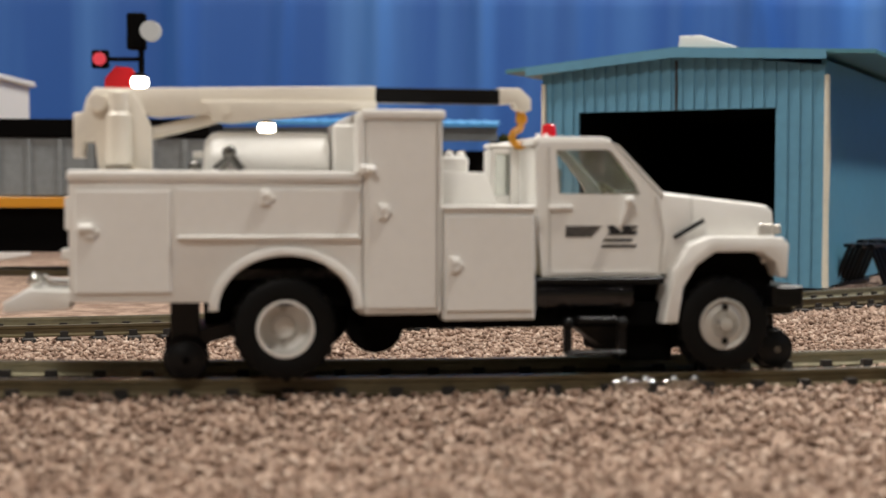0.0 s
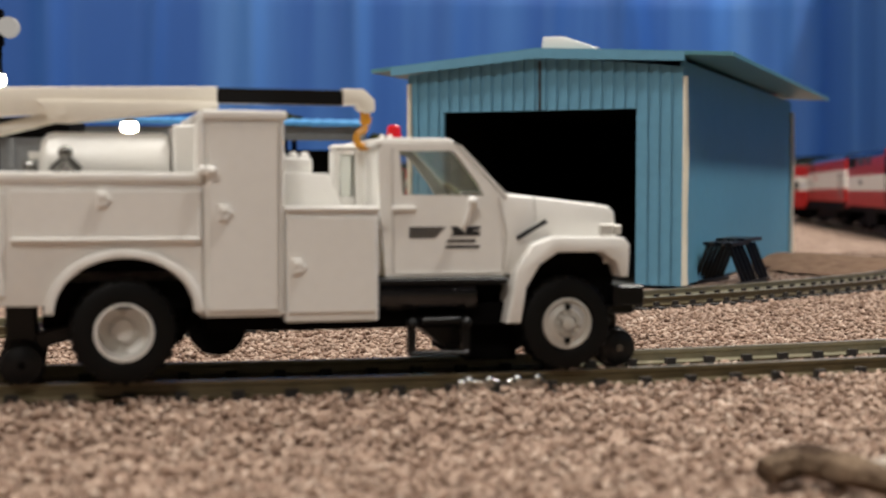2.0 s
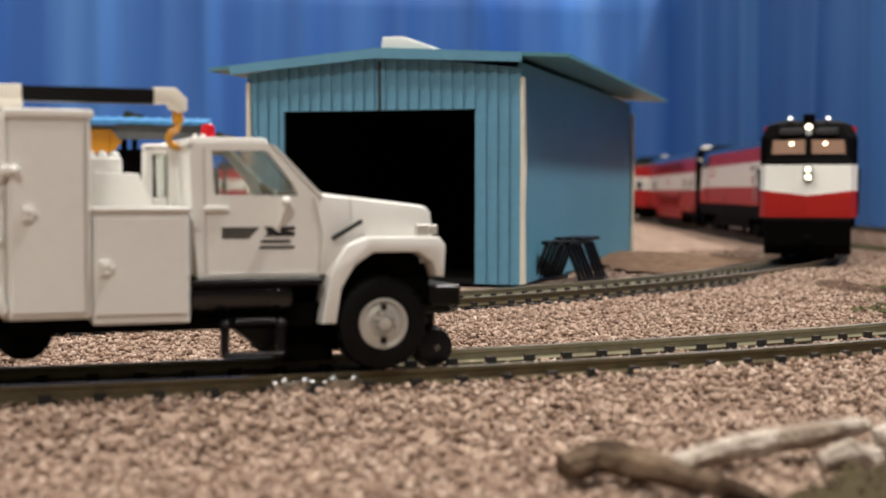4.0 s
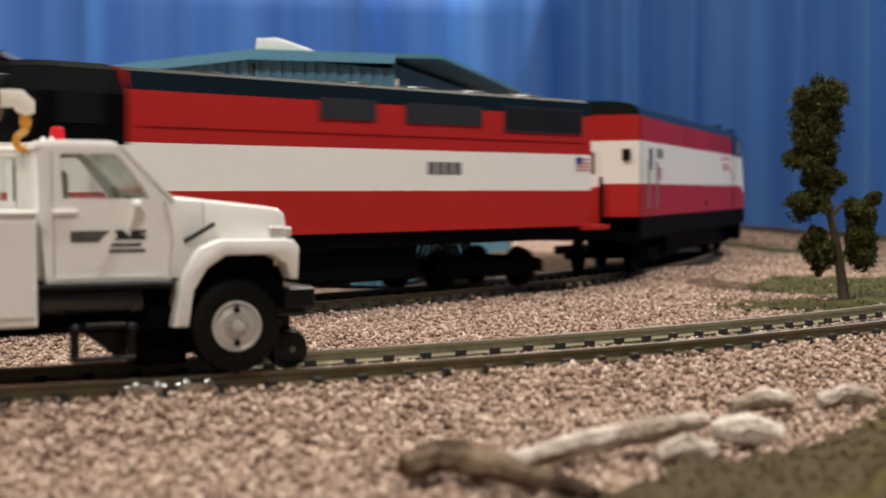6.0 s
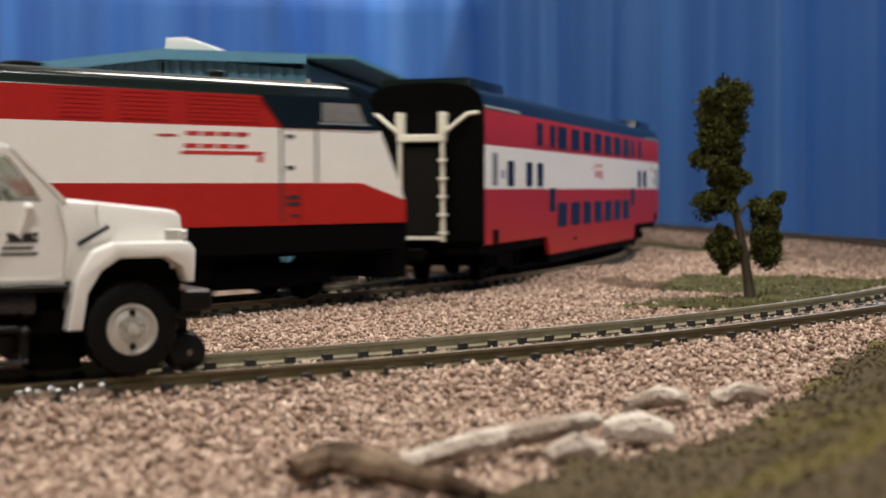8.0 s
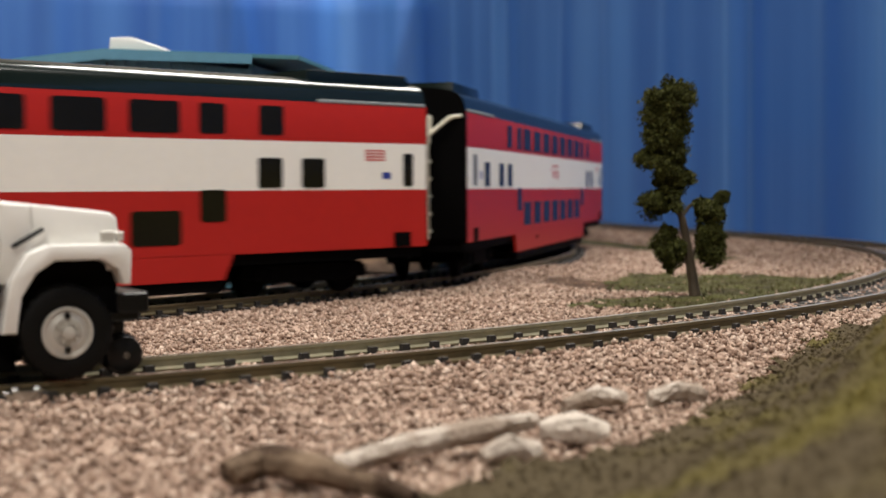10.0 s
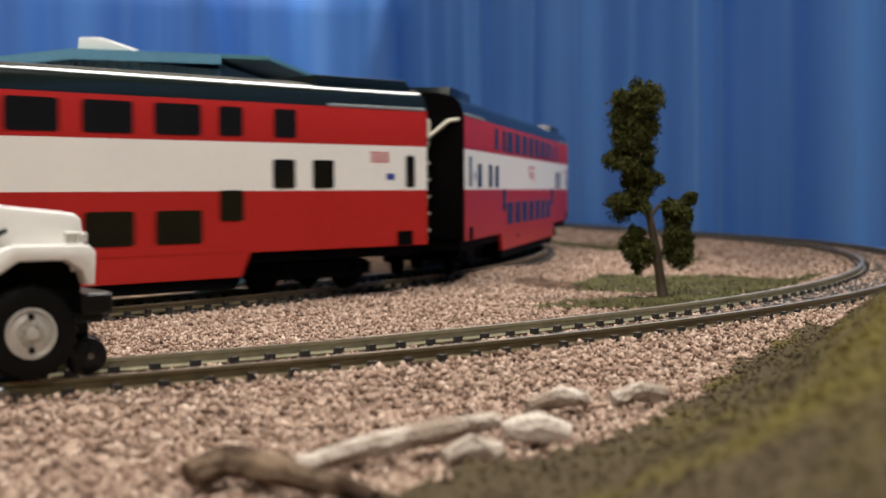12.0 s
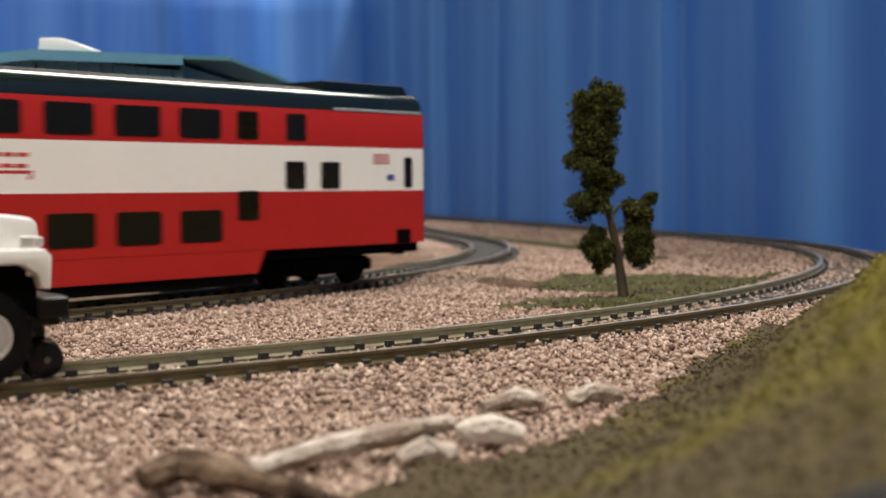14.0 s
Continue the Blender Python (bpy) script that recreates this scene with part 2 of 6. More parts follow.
# ---- mesh helpers, all in millimetres ----
def link_mesh(name, bm, mats, parent=None, label="", smooth=False):
    bmesh.ops.transform(bm, matrix=Matrix.Diagonal((MM, MM, MM, 1)), verts=bm.verts)
    bmesh.ops.recalc_face_normals(bm, faces=bm.faces)
    me = bpy.data.meshes.new(name)
    bm.to_mesh(me)
    bm.free()
    for m in mats if isinstance(mats, (list, tuple)) else [mats]:
        me.materials.append(m)
    if smooth:
        me.polygons.foreach_set("use_smooth", [True] * len(me.polygons))
        me.set_sharp_from_angle(angle=radians(28))
    ob = new(name, me)
    if parent:
        ob.parent = parent
    if label:
        ob["label"] = label
    return ob


def part(name, bm, mats, parent, label="", smooth=False):
    return link_mesh(name, bm, mats, parent, label, smooth)


def shared(name, ob, parent, m):
    """Another piece on the same mesh."""
    o = new(name, ob.data)
    o.parent = parent
    o.matrix_basis = m
    return o


def thing(name, m, label, category, group="", kind=""):
    ob = new(name)
    ob.empty_display_size = 0.005
    ob.matrix_basis = m
    return tagged(ob, label, category, group, kind)


def mpose(x, y, z, rx=0, ry=0, rz=0):
    return pose(x * MM, y * MM, z * MM, rx, ry, rz)


def box(bm, x0, x1, y0, y1, z0, z1, bevel=0.0, mi=0, seg=1):
    r = bmesh.ops.create_cube(bm, size=1.0)
    vs = r["verts"]
    bmesh.ops.transform(bm, matrix=Matrix.LocRotScale(((x0 + x1) / 2, (y0 + y1) / 2, (z0 + z1) / 2), None, (abs(x1 - x0), abs(y1 - y0), abs(z1 - z0))), verts=vs)
    fs = {f for v in vs for f in v.link_faces}
    if bevel:
        es = {e for v in vs for e in v.link_edges}
        g = bmesh.ops.bevel(bm, geom=list(es), offset=bevel, segments=seg, affect="EDGES", profile=0.5)
        fs |= set(g["faces"])
    for f in fs:
        if f.is_valid:
            f.material_index = mi
    return [v for v in vs if v.is_valid]


def prism(bm, pts, y0, y1, mi=0, bevel=0.0):
    """A side outline of (x, z) points carried from y0 to y1."""
    a = [bm.verts.new((x, y0, z)) for x, z in pts]
    b = [bm.verts.new((x, y1, z)) for x, z in pts]
    n = len(pts)
    fs = [bm.faces.new(a), bm.faces.new(b[::-1])]
    for i in range(n):
        fs.append(bm.faces.new((a[i], b[i], b[(i + 1) % n], a[(i + 1) % n])))
    for f in fs:
        f.material_index = mi
    if bevel:
        es = list({e for f in fs[:2] for e in f.edges})
        bmesh.ops.recalc_face_normals(bm, faces=fs)
        g = bmesh.ops.bevel(bm, geom=es, offset=bevel, segments=2, affect="EDGES", profile=0.5)
        for f in g["faces"]:
            f.material_index = mi
    return fs


def turned(bm, prof, axis="y", c=(0, 0, 0), seg=28, mi=0, close=True):
    """A turned shape: (radius, along) points round an axis."""
    rings = []
    for r, h in prof:
        ring = []
        for k in range(seg):
            a = 2 * math.pi * k / seg
            p = r * math.cos(a), r * math.sin(a)
            v = {"y": (p[0], h, p[1]), "x": (h, p[0], p[1]), "z": (p[0], p[1], h)}[axis]
            ring.append(bm.verts.new((v[0] + c[0], v[1] + c[1], v[2] + c[2])))
        rings.append(ring)
    for a, b in zip(rings, rings[1:]):
        for k in range(seg):
            f = bm.faces.new((a[k], a[(k + 1) % seg], b[(k + 1) % seg], b[k]))
            f.material_index = mi
    if close:
        for ring in (rings[0], rings[-1]):
            f = bm.faces.new(ring)
            f.material_index = mi
    return rings


def tube(bm, pts, r, seg=8, mi=0):
    """A round bar along a polyline; r may be a list."""
    rings = []
    for i, p in enumerate(pts):
        p = Vector(p)
        a, b = Vector(pts[max(0, i - 1)]), Vector(pts[min(len(pts) - 1, i + 1)])
        d = (b - a).normalized()
        u = d.orthogonal().normalized() if i == 0 else (u - d * u.dot(d)).normalized()
        w = d.cross(u)
        rr = r[i] if isinstance(r, (list, tuple)) else r
        rings.append([bm.verts.new(p + rr * (math.cos(2 * math.pi * k / seg) * u + math.sin(2 * math.pi * k / seg) * w)) for k in range(seg)])
    for a, b in zip(rings, rings[1:]):
        for k in range(seg):
            bm.faces.new((a[k], a[(k + 1) % seg], b[(k + 1) % seg], b[k])).material_index = mi
    for ring in (rings[0], rings[-1]):
        bm.faces.new(ring).material_index = mi


def ball(bm, c, r, mi=0, u=12, v=8):
    g = bmesh.ops.create_uvsphere(bm, u_segments=u, v_segments=v, radius=r)
    bmesh.ops.translate(bm, vec=c, verts=g["verts"])
    for f in {f for w in g["verts"] for f in w.link_faces}:
        f.material_index = mi


# ---- the two tracks: wide curves that run off along the curtain ----
class Track:
    """A straight, an arc, a second straight and a last arc."""

    def __init__(self, cx, cy, r, end, z, far, r2):
        self.c, self.r, self.z, self.far, self.r2 = Vector((cx, cy)), r, z, far, r2
        self.a0, self.a1 = radians(-90), radians(end)
        self.arc = r * (self.a1 - self.a0)

    def at(self, s):
        """Place and heading of the centre line, s millimetres from the start of the curve."""
        if s < 0:
            return self.c + Vector((s, -self.r)), 0.0
        a = self.a0 + min(s, self.arc) / self.r
        p = self.c + self.r * Vector((math.cos(a), math.sin(a)))
        h = a + math.pi / 2
        if s > self.arc:
            p = p + min(s - self.arc, self.far) * Vector((math.cos(h), math.sin(h)))
        if s > self.arc + self.far:
            k = (s - self.arc - self.far) / self.r2
            n = Vector((-math.sin(h), math.cos(h)))
            p = p + self.r2 * (math.sin(k) * Vector((math.cos(h), math.sin(h))) + (1 - math.cos(k)) * n)
            h += k
        return p, h


NEAR = Track(-58.5, 628.5, 457.0, -7.0, 0.0, 640.0, 430.0)
MAIN = Track(-223.3, 809.6, 557.0, -13.0, -3.4, 480.0, 381.0)


def offs(tr, x, y):
    """How far a place lies outside the centre line (towards the camera)."""
    dx, dy = x - tr.c.x, y - tr.c.y
    a = np.arctan2(dy, dx)
    arc = np.hypot(dx, dy) - tr.r
    line = dx * math.cos(tr.a1) + dy * math.sin(tr.a1) - tr.r
    left = -dy - tr.r
    return np.where((a >= -np.pi / 2) & (a <= tr.a1), arc, np.where((dx < 0) & (dy < 0), left, line))


def smooth(e0, e1, v):
    k = np.clip((v - e0) / (e1 - e0), 0, 1)
    return k * k * (3 - 2 * k)


def wave(x, y):
    return 0.5 * np.sin(x * 0.11 + 1.3) * np.cos(y * 0.09) + 0.35 * np.sin(x * 0.23 + y * 0.19) + 0.25 * np.sin(x * 0.41 - y * 0.37 + 2.0)


def ground_z(x, y):
    """The scenery's surface in millimetres: ballast shoulders, a hollow between the tracks, and a turf bank."""
    a, b = offs(NEAR, x, y), offs(MAIN, x, y)
    base = -6.0 + 0.35 * wave(x, y)
    near = smooth(34, 13, np.abs(a))
    main = smooth(34, 13, np.abs(b))
    z = base * (1 - near) + (-2.65 + 0.5 * smooth(9.8, 11.2, np.abs(a))) * near
    z = z * (1 - main) + (-6.4) * main
    front = smooth(14, 30, a)
    z = z + front * (0.7 + 0.4 * wave(x * 1.7, y * 1.9))
    bank = smooth(0.0, 75.0, (x - 62.0) * 0.62 - (y - 118.0) * 0.785 + 6 * np.sin(x * 0.05))
    z = z + 37.0 * bank * smooth(40, 120, x) * smooth(17, 40, a)
    z = z - 1.8 * np.exp(-((x - 201) / 8) ** 2 - ((y - 376) / 16) ** 2)
    z = z + 3.4 * np.exp(-((x - 212) / 26) ** 2 - ((y - 418) / 18) ** 2)
    return z


def sheet(name, xs, ys, zfun, material, label, category, kind="structure", lift=0.0, keep=None):
    gx, gy = np.meshgrid(xs, ys)
    z = zfun(gx, gy) + lift
    v = np.stack([gx, gy, z], -1).reshape(-1, 3) * MM
    nx, ny = len(xs), len(ys)
    i = (np.arange(ny - 1)[:, None] * nx + np.arange(nx - 1)[None]).ravel()
    f = np.stack([i, i + 1, i + 1 + nx, i + nx], -1)
    if keep is not None:
        f = f[keep(gx, gy).ravel()[i]]
    me = bpy.data.meshes.new(name)
    me.from_pydata(v.tolist(), [], f.tolist())
    me.polygons.foreach_set("use_smooth", [True] * len(me.polygons))
    me.materials.append(material)
    return tagged(new(name, me), label, category, kind=kind)


gx = np.concatenate([np.arange(-1500, -120, 30.0), np.arange(-120, 440, 2.2), np.arange(440, 1500, 40.0)])
gy = np.concatenate([np.arange(-1300, 40, 40.0), np.arange(40, 480, 2.2), np.arange(480, 1250, 8.0), np.arange(1250, 1800, 30.0)])
sheet("ground", gx, gy, ground_z, BALLAST_BED, "layout board covered in glued pinkish tan ballast", "ground")


def bank_mask(x, y):
    return ((x - 62.0) * 0.62 - (y - 118.0) * 0.785 + 5 * np.sin(x * 0.05) + 3 * wave(x * 2, y * 2) > 3.0) & (x > 52) & (offs(NEAR, x, y) > 20)


sheet("turf_bank", np.arange(40, 330, 1.5), np.arange(20, 330, 1.5), lambda x, y: ground_z(x, y) + 0.9 * wave(x * 4, y * 4) + 0.6 * wave(x * 9, y * 8), TURF,
      "sloping bank covered in mossy olive green turf", "grass bank", "stuff", 1.2, bank_mask)


def glade(x, y):
    p = ((x - 240) / 40) ** 2 + ((y - 352) / 52) ** 2
    q = ((x - 200) / 38) ** 2 + ((y - 303) / 20) ** 2
    return (np.minimum(p, q) + 0.35 * wave(x * 1.6, y * 1.6) < 0.85) & (offs(NEAR, x, y) < -19) & (offs(MAIN, x, y) > 20)


sheet("grass_patch", np.arange(140, 330, 1.5), np.arange(270, 480, 1.5), lambda x, y: ground_z(x, y) + 0.3 * wave(x * 6, y * 6), GLADE,
      "thin patch of green scenic turf round the tree", "grass", "stuff", 0.65, glade)


def far_strip(x, y):
    return (np.abs(offs(NEAR, x, y) + 62 + 6 * wave(x, y)) < 9) & (y > 480)


sheet("grass_strip", np.arange(200, 420, 3.0), np.arange(480, 1100, 3.0), lambda x, y: ground_z(x, y), GLADE,
      "narrow strip of green scenic turf between the tracks", "grass", "stuff", 0.4, far_strip)


def dirt_mask(x, y):
    return (((x - 200) / 48) ** 2 + ((y - 505) / 85) ** 2 + 0.3 * wave(x, y) < 1) & (offs(MAIN, x, y) < -17)


sheet("dirt_heap", np.arange(130, 270, 2.0), np.arange(400, 610, 2.0), lambda x, y: ground_z(x, y) + 4.0 * np.exp(-((x - 185) / 34) ** 2 - ((y - 520) / 60) ** 2), DIRT,
      "low heap of bare brown scenic dirt beside the shed", "dirt", "stuff", 0.4, dirt_mask)


def hollow_mask(x, y):
    return ((x - 201) / 9) ** 2 + ((y - 377) / 21) ** 2 + 0.3 * wave(x * 2, y * 2) < 1


sheet("dirt_hollow", np.arange(180, 220, 1.5), np.arange(345, 410, 1.5), ground_z, HOLLOWSHADE, "small bare brown hollow in the ballast", "dirt", "stuff", 0.4, hollow_mask)


# ---- room behind and above, and the curtain ----
def room():
    # Unseen shell added for bounce light; its tone sets how deep shade goes.
    for name, a in (("floor", (-2200, 2200, -2200, 2200, -960, -900)), ("ceiling", (-2200, 2200, -2200, 2200, 1600, 1660)), ("wall_south", (-2200, 2200, -2260, -2200, -900, 1600)),
                    ("wall_north", (-2200, 2200, 2200, 2260, -900, 1600)), ("wall_west", (-2260, -2200, -2200, 2200, -900, 1600)), ("wall_east", (2200, 2260, -2200, 2200, -900, 1600))):
        bm = bmesh.new()
        box(bm, *a)
        tagged(link_mesh(name, bm, ROOMSHELL), "unseen plain shell of the room that bounces the light", "wall" if "wall" in name else name, kind="structure")


room()


# pressed folds: place along the cloth, half width, depth, lean, in millimetres
FOLDS = [(1180, 16, 8, 0.0), (1290, 10, 4, 0.05), (1413, 13, 7, 0.0), (1536, 12, 6, 0.0), (1650, 16, 4, 0.0), (1752, 9, 3, 0.1), (1857, 9, 5, 0.0), (1900, 13, 8, -0.12), (2000, 26, -8, 0.0), (2075, 12, 4, 0.0), (2320, 40, 7, 0.0),
         (2500, 18, 5, 0.0), (2560, 11, 7, 0.0), (2720, 14, 5, 0.1), (2860, 22, 4, 0.0), (2960, 13, 3, 0.05), (3075, 13, 7, 0.0), (3104, 8, 4, 0.0), (3190, 9, 2.5, 0.0), (3250, 8, 3, 0.0)]


def fold_depth(s, z):
    return sum(h * math.exp(-((s - c - lean * z) / w) ** 2) for c, w, h, lean in FOLDS if abs(s - c) < 5 * w + 40)


def curtain():
    pts = []
    s = 0.0
    plan = [(-1500, 1640), (300, 1690), (520, 1700), (592, 1640), (452, 738), (412, 480), (330, -60)]
    fine = []
    for (ax, ay), (bx, by) in zip(plan, plan[1:]):
        n = max(2, int(math.hypot(bx - ax, by - ay) / 3))
        for k in range(n):
            fine.append((ax + (bx - ax) * k / n, ay + (by - ay) * k / n))
    for _ in range(60):
        fine = [fine[0]] + [((a[0] + 2 * b[0] + c[0]) / 4, (a[1] + 2 * b[1] + c[1]) / 4) for a, b, c in zip(fine, fine[1:], fine[2:])] + [fine[-1]]
    for i, (x, y) in enumerate(fine):
        a, b = fine[max(0, i - 1)], fine[min(len(fine) - 1, i + 1)]
        t = Vector((b[0] - a[0], b[1] - a[1])).normalized()
        n = Vector((-t.y, t.x))
        s = i * 3.0
        d = 1.6 * math.sin(s / 67.0) + 0.25 * math.sin(s / 23.0 + 1.0) + 0.12 * math.sin(s / 8.3 + 2.0 * math.sin(s / 90.0))
        pts.append((Vector((x, y)), n, d, s))
    zs = [-60, -20, 0, 30, 70, 120, 180, 240, 300]
    v, f = [], []
    for z in zs:
        k = 0.45 + 0.55 * min(1, (z + 60) / 250)
        for p, n, d, s in pts:
            q = p + n * ((d - fold_depth(s, z)) * k)
            v.append((q.x * MM, q.y * MM, z * MM))
    w = len(pts)
    for j in range(len(zs) - 1):
        for i in range(w - 1):
            f.append((j * w + i, j * w + i + 1, (j + 1) * w + i + 1, (j + 1) * w + i))
    me = bpy.data.meshes.new("curtain")
    me.from_pydata(v, [], f)
    me.polygons.foreach_set("use_smooth", [True] * len(me.polygons))
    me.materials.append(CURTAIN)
    ob = tagged(new("curtain", me), "royal blue satin curtain hanging in shallow folds behind the layout", "curtain", kind="structure")
    so = ob.modifiers.new("thickness", "SOLIDIFY")
    so.thickness = 0.0012


curtain()


# ---- rails and sleepers ----
def rail_profile():
    return [(-1.15, -2.1), (1.15, -2.1), (1.15, -1.8), (0.32, -1.5), (0.32, -0.7), (0.55, -0.45), (0.55, 0.0), (-0.55, 0.0), (-0.55, -0.45), (-0.32, -0.7), (-0.32, -1.5), (-1.15, -1.8)]


def build_track(name, tr, s0, s1, label):
    track = thing(name, Matrix.Identity(4), label, "railway track", kind="structure")
    for side in (-8.8, 8.8):
        bm = bmesh.new()
        rings = []
        n = int((s1 - s0) / 5)
        for i in range(n + 1):
            p, h = tr.at(s0 + (s1 - s0) * i / n)
            nx, ny = math.sin(h), -math.cos(h)
            rings.append([bm.verts.new((p.x + nx * (side + a), p.y + ny * (side + a), tr.z + z)) for a, z in rail_profile()])
        for a, b in zip(rings, rings[1:]):
            for k in range(12):
                # the far rail's near-facing side takes the colour with light put in
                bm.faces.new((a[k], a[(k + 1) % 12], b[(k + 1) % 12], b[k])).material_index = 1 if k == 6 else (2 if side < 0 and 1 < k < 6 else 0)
        bm.faces.new(rings[0])
        bm.faces.new(rings[-1])
        part("rail", bm, [RAIL, RAILTOP, RAILLIT], track, "brown weathered rail with a bright worn top")
    first = None
    s, k = s0, 0
    rnd = random.Random(3)
    rest = bmesh.new()
    while s < s1:
        p, h = tr.at(s)
        m = mpose(p.x, p.y, tr.z, 0, 0, math.degrees(h) + rnd.uniform(-0.8, 0.8))
        if first is None:
            bm = bmesh.new()
            box(bm, -1.25, 1.25, -13.2, 13.2, -3.9, -2.1, 0.15)
            for y in (-8.8, 8.8):
                for e in (-1.7, 1.7):
                    box(bm, -0.75, 0.75, y + e - 0.4, y + e + 0.4, -2.1, -1.05)
            first = part("sleeper", bm, TIE, track)
            first.matrix_basis = m
        elif k < 298:
            shared("sleeper", first, track, m)
        else:
            n = len(rest.verts)
            box(rest, -1.25, 1.25, -13.2, 13.2, -3.9, -2.1)
            rest.verts.ensure_lookup_table()
            bmesh.ops.transform(rest, matrix=Matrix.Translation((p.x, p.y, tr.z)) @ Matrix.Rotation(h, 4, "Z"), verts=rest.verts[n:])
        s += 6.2
        k += 1
    if rest.verts:
        tagged(part("sleeper_row", rest, TIE, track), kind="stuff")
    else:
        rest.free()
    return track


near_track = build_track("railway_track", NEAR, -420, 1425, "curved model railway track with dark sleepers in tan ballast")
main_track = build_track("railway_track", MAIN, -160, 2600, "curved model main line track passing before the shed")


def joiner(s, side, bolts=True, name="rail_joiner"):
    p, h = NEAR.at(s)
    bm = bmesh.new()
    for y in (-1.0, 1.0):
        box(bm, -2.6, 2.6, y - 0.28, y + 0.28, -2.0, -0.75, 0.12)
    for x in (-1.3, 1.3) if bolts else ():
        ball(bm, (x, -1.4, -0.75), 0.62, u=10, v=8)
    ob = part(name, bm, CHROME if bolts else RAILTOP, near_track, "bright metal rail joiner")
    ob.matrix_basis = mpose(p.x + math.sin(h) * side, p.y - math.cos(h) * side, 0, 0, 0, math.degrees(h))


joiner(79.5, 8.8)
joiner(85.5, 8.8)


# ---- the blue shed ----
def shed():
    deg = 63.0
    m = mpose(105, 395, -5.0, 0, 0, deg - 90)
    # local: x runs along the front from the right corner (towards -x), y goes back
    house = thing("engine_shed", m, "teal blue corrugated model shed with a wide open black doorway", "shed")
    W, L, H = 85.8, 200.0, 61.0
    d0, d1, dh = 14.6, 73.2, 51.0

    def top(x):
        return H + 1.6 + 4.8 * (1 - abs(-x - W / 2) / (W / 2))

    bm = bmesh.new()
    step = 1.7
    n = int(W / step)
    for i in range(n):
        xa, xb = -W * i / n, -W * (i + 1) / n
        out = 0.55 if i % 2 == 0 else 0.0
        lo = dh if d0 - 0.2 < -(xa + xb) / 2 < d1 + 0.2 else 0.0
        pts = [(xa, lo), (xb, lo), (xb, top(xb)), (xa, top(xa))]
        a = [bm.verts.new((x, -out, z)) for x, z in pts]
        b = [bm.verts.new((x, 1.4, z)) for x, z in pts]
        bm.faces.new(a)
        bm.faces.new(b)
        for k in range(4):
            bm.faces.new((a[k], b[k], b[(k + 1) % 4], a[(k + 1) % 4]))
    part("front_wall", bm, SIDING, house, "ribbed teal front wall round the doorway")
    bm = bmesh.new()
    box(bm, -1.4, 0, 1.6, L, 0, H + 3.2)
    part("side_wall", bm, SIDEWALL, house, "smooth blue side wall in the shade of the eaves")
    bm = bmesh.new()
    box(bm, -W, -W + 1.4, 1.6, L, 0, H + 2.0)
    part("side_wall", bm, SIDEWALL, house)
    bm = bmesh.new()
    box(bm, -W + 1.5, -1.5, L - 1.4, L, 0, H + 0.5)
    part("back_wall", bm, SIDING, house)
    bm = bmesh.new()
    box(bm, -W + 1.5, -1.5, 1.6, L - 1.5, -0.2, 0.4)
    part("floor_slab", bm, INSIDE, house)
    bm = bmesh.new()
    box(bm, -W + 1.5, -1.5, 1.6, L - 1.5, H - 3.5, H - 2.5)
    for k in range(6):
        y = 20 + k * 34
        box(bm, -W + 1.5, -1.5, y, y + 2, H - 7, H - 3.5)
    part("roof_frame", bm, INSIDE, house, "rafters blackened for the shade inside the shed")
    # added sheets that hide the blue walls, black in place of shade
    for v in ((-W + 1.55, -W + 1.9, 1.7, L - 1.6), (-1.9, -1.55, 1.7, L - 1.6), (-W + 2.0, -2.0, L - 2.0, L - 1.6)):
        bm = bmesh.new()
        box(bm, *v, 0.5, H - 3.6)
        part("shade_lining", bm, INSIDE, house, "added black lining that stands in for shade inside the shed")
    # roof in two slopes with wide eaves
    for s in (-1, 1):
        bm = bmesh.new()
        xr, xe = -W / 2, (-W - 11.0 if s < 0 else 14.5)
        ze = H + (2.6 if s < 0 else 4.2)
        zr = H + 7.0
        o = [(xr, zr), (xe, ze - 0.2), (xe, ze + 0.9), (xr, zr + 1.2)]
        a = [bm.verts.new((x, -3.5, z)) for x, z in o]
        b = [bm.verts.new((x, L + 7, z)) for x, z in o]
        bm.faces.new(a)
        bm.faces.new(b)
        for k in range(4):
            bm.faces.new((a[k], b[k], b[(k + 1) % 4], a[(k + 1) % 4]))
        part("roof", bm, ROOF, house, "teal sheet roof slope with a broad overhang")
        bm = bmesh.new()
        xi = xe + (7.0 if s < 0 else -13.5)
        zi = ze + (zr - ze) * (xi - xe) / (xr - xe)
        prism(bm, [(xr, zr - 1.9), (xi, zi - 1.9), (xi, zi + 0.7), (xr, zr + 0.9)], -4.1, -3.55)
        part("fascia", bm, SIDING, house, "teal fascia strip under the roof edge")
    bm = bmesh.new()
    box(bm, -W / 2 - 0.35, -W / 2 + 0.35, -0.95, -0.6, dh, H + 4.4)
    part("seam", bm, TIE, house, "narrow seam in the gable")
    for x, y in ((0.0, -0.4), (-W, -0.4), (0.0, L)):
        bm = bmesh.new()
        tube(bm, [(x + 0.9, y - 0.4, 0.2), (x + 0.8, y - 0.3, 20), (x + 1.0, y - 0.4, 38), (x + 0.7, y - 0.3, H - 1.2)], [0.95, 0.8, 0.95, 0.75], 8)
        part("corner_trim", bm, TRIM, house, "cream painted corner strip, slightly wavy")
    bm = bmesh.new()
    prism(bm, [(0, 0), (17, 0), (16.5, 1.2), (7, 4.6), (0.6, 4.6)], -5, 5, bevel=0.35)
    v = part("roof_vent", bm, WHITE, house, "white wedge-shaped roof vent", True)
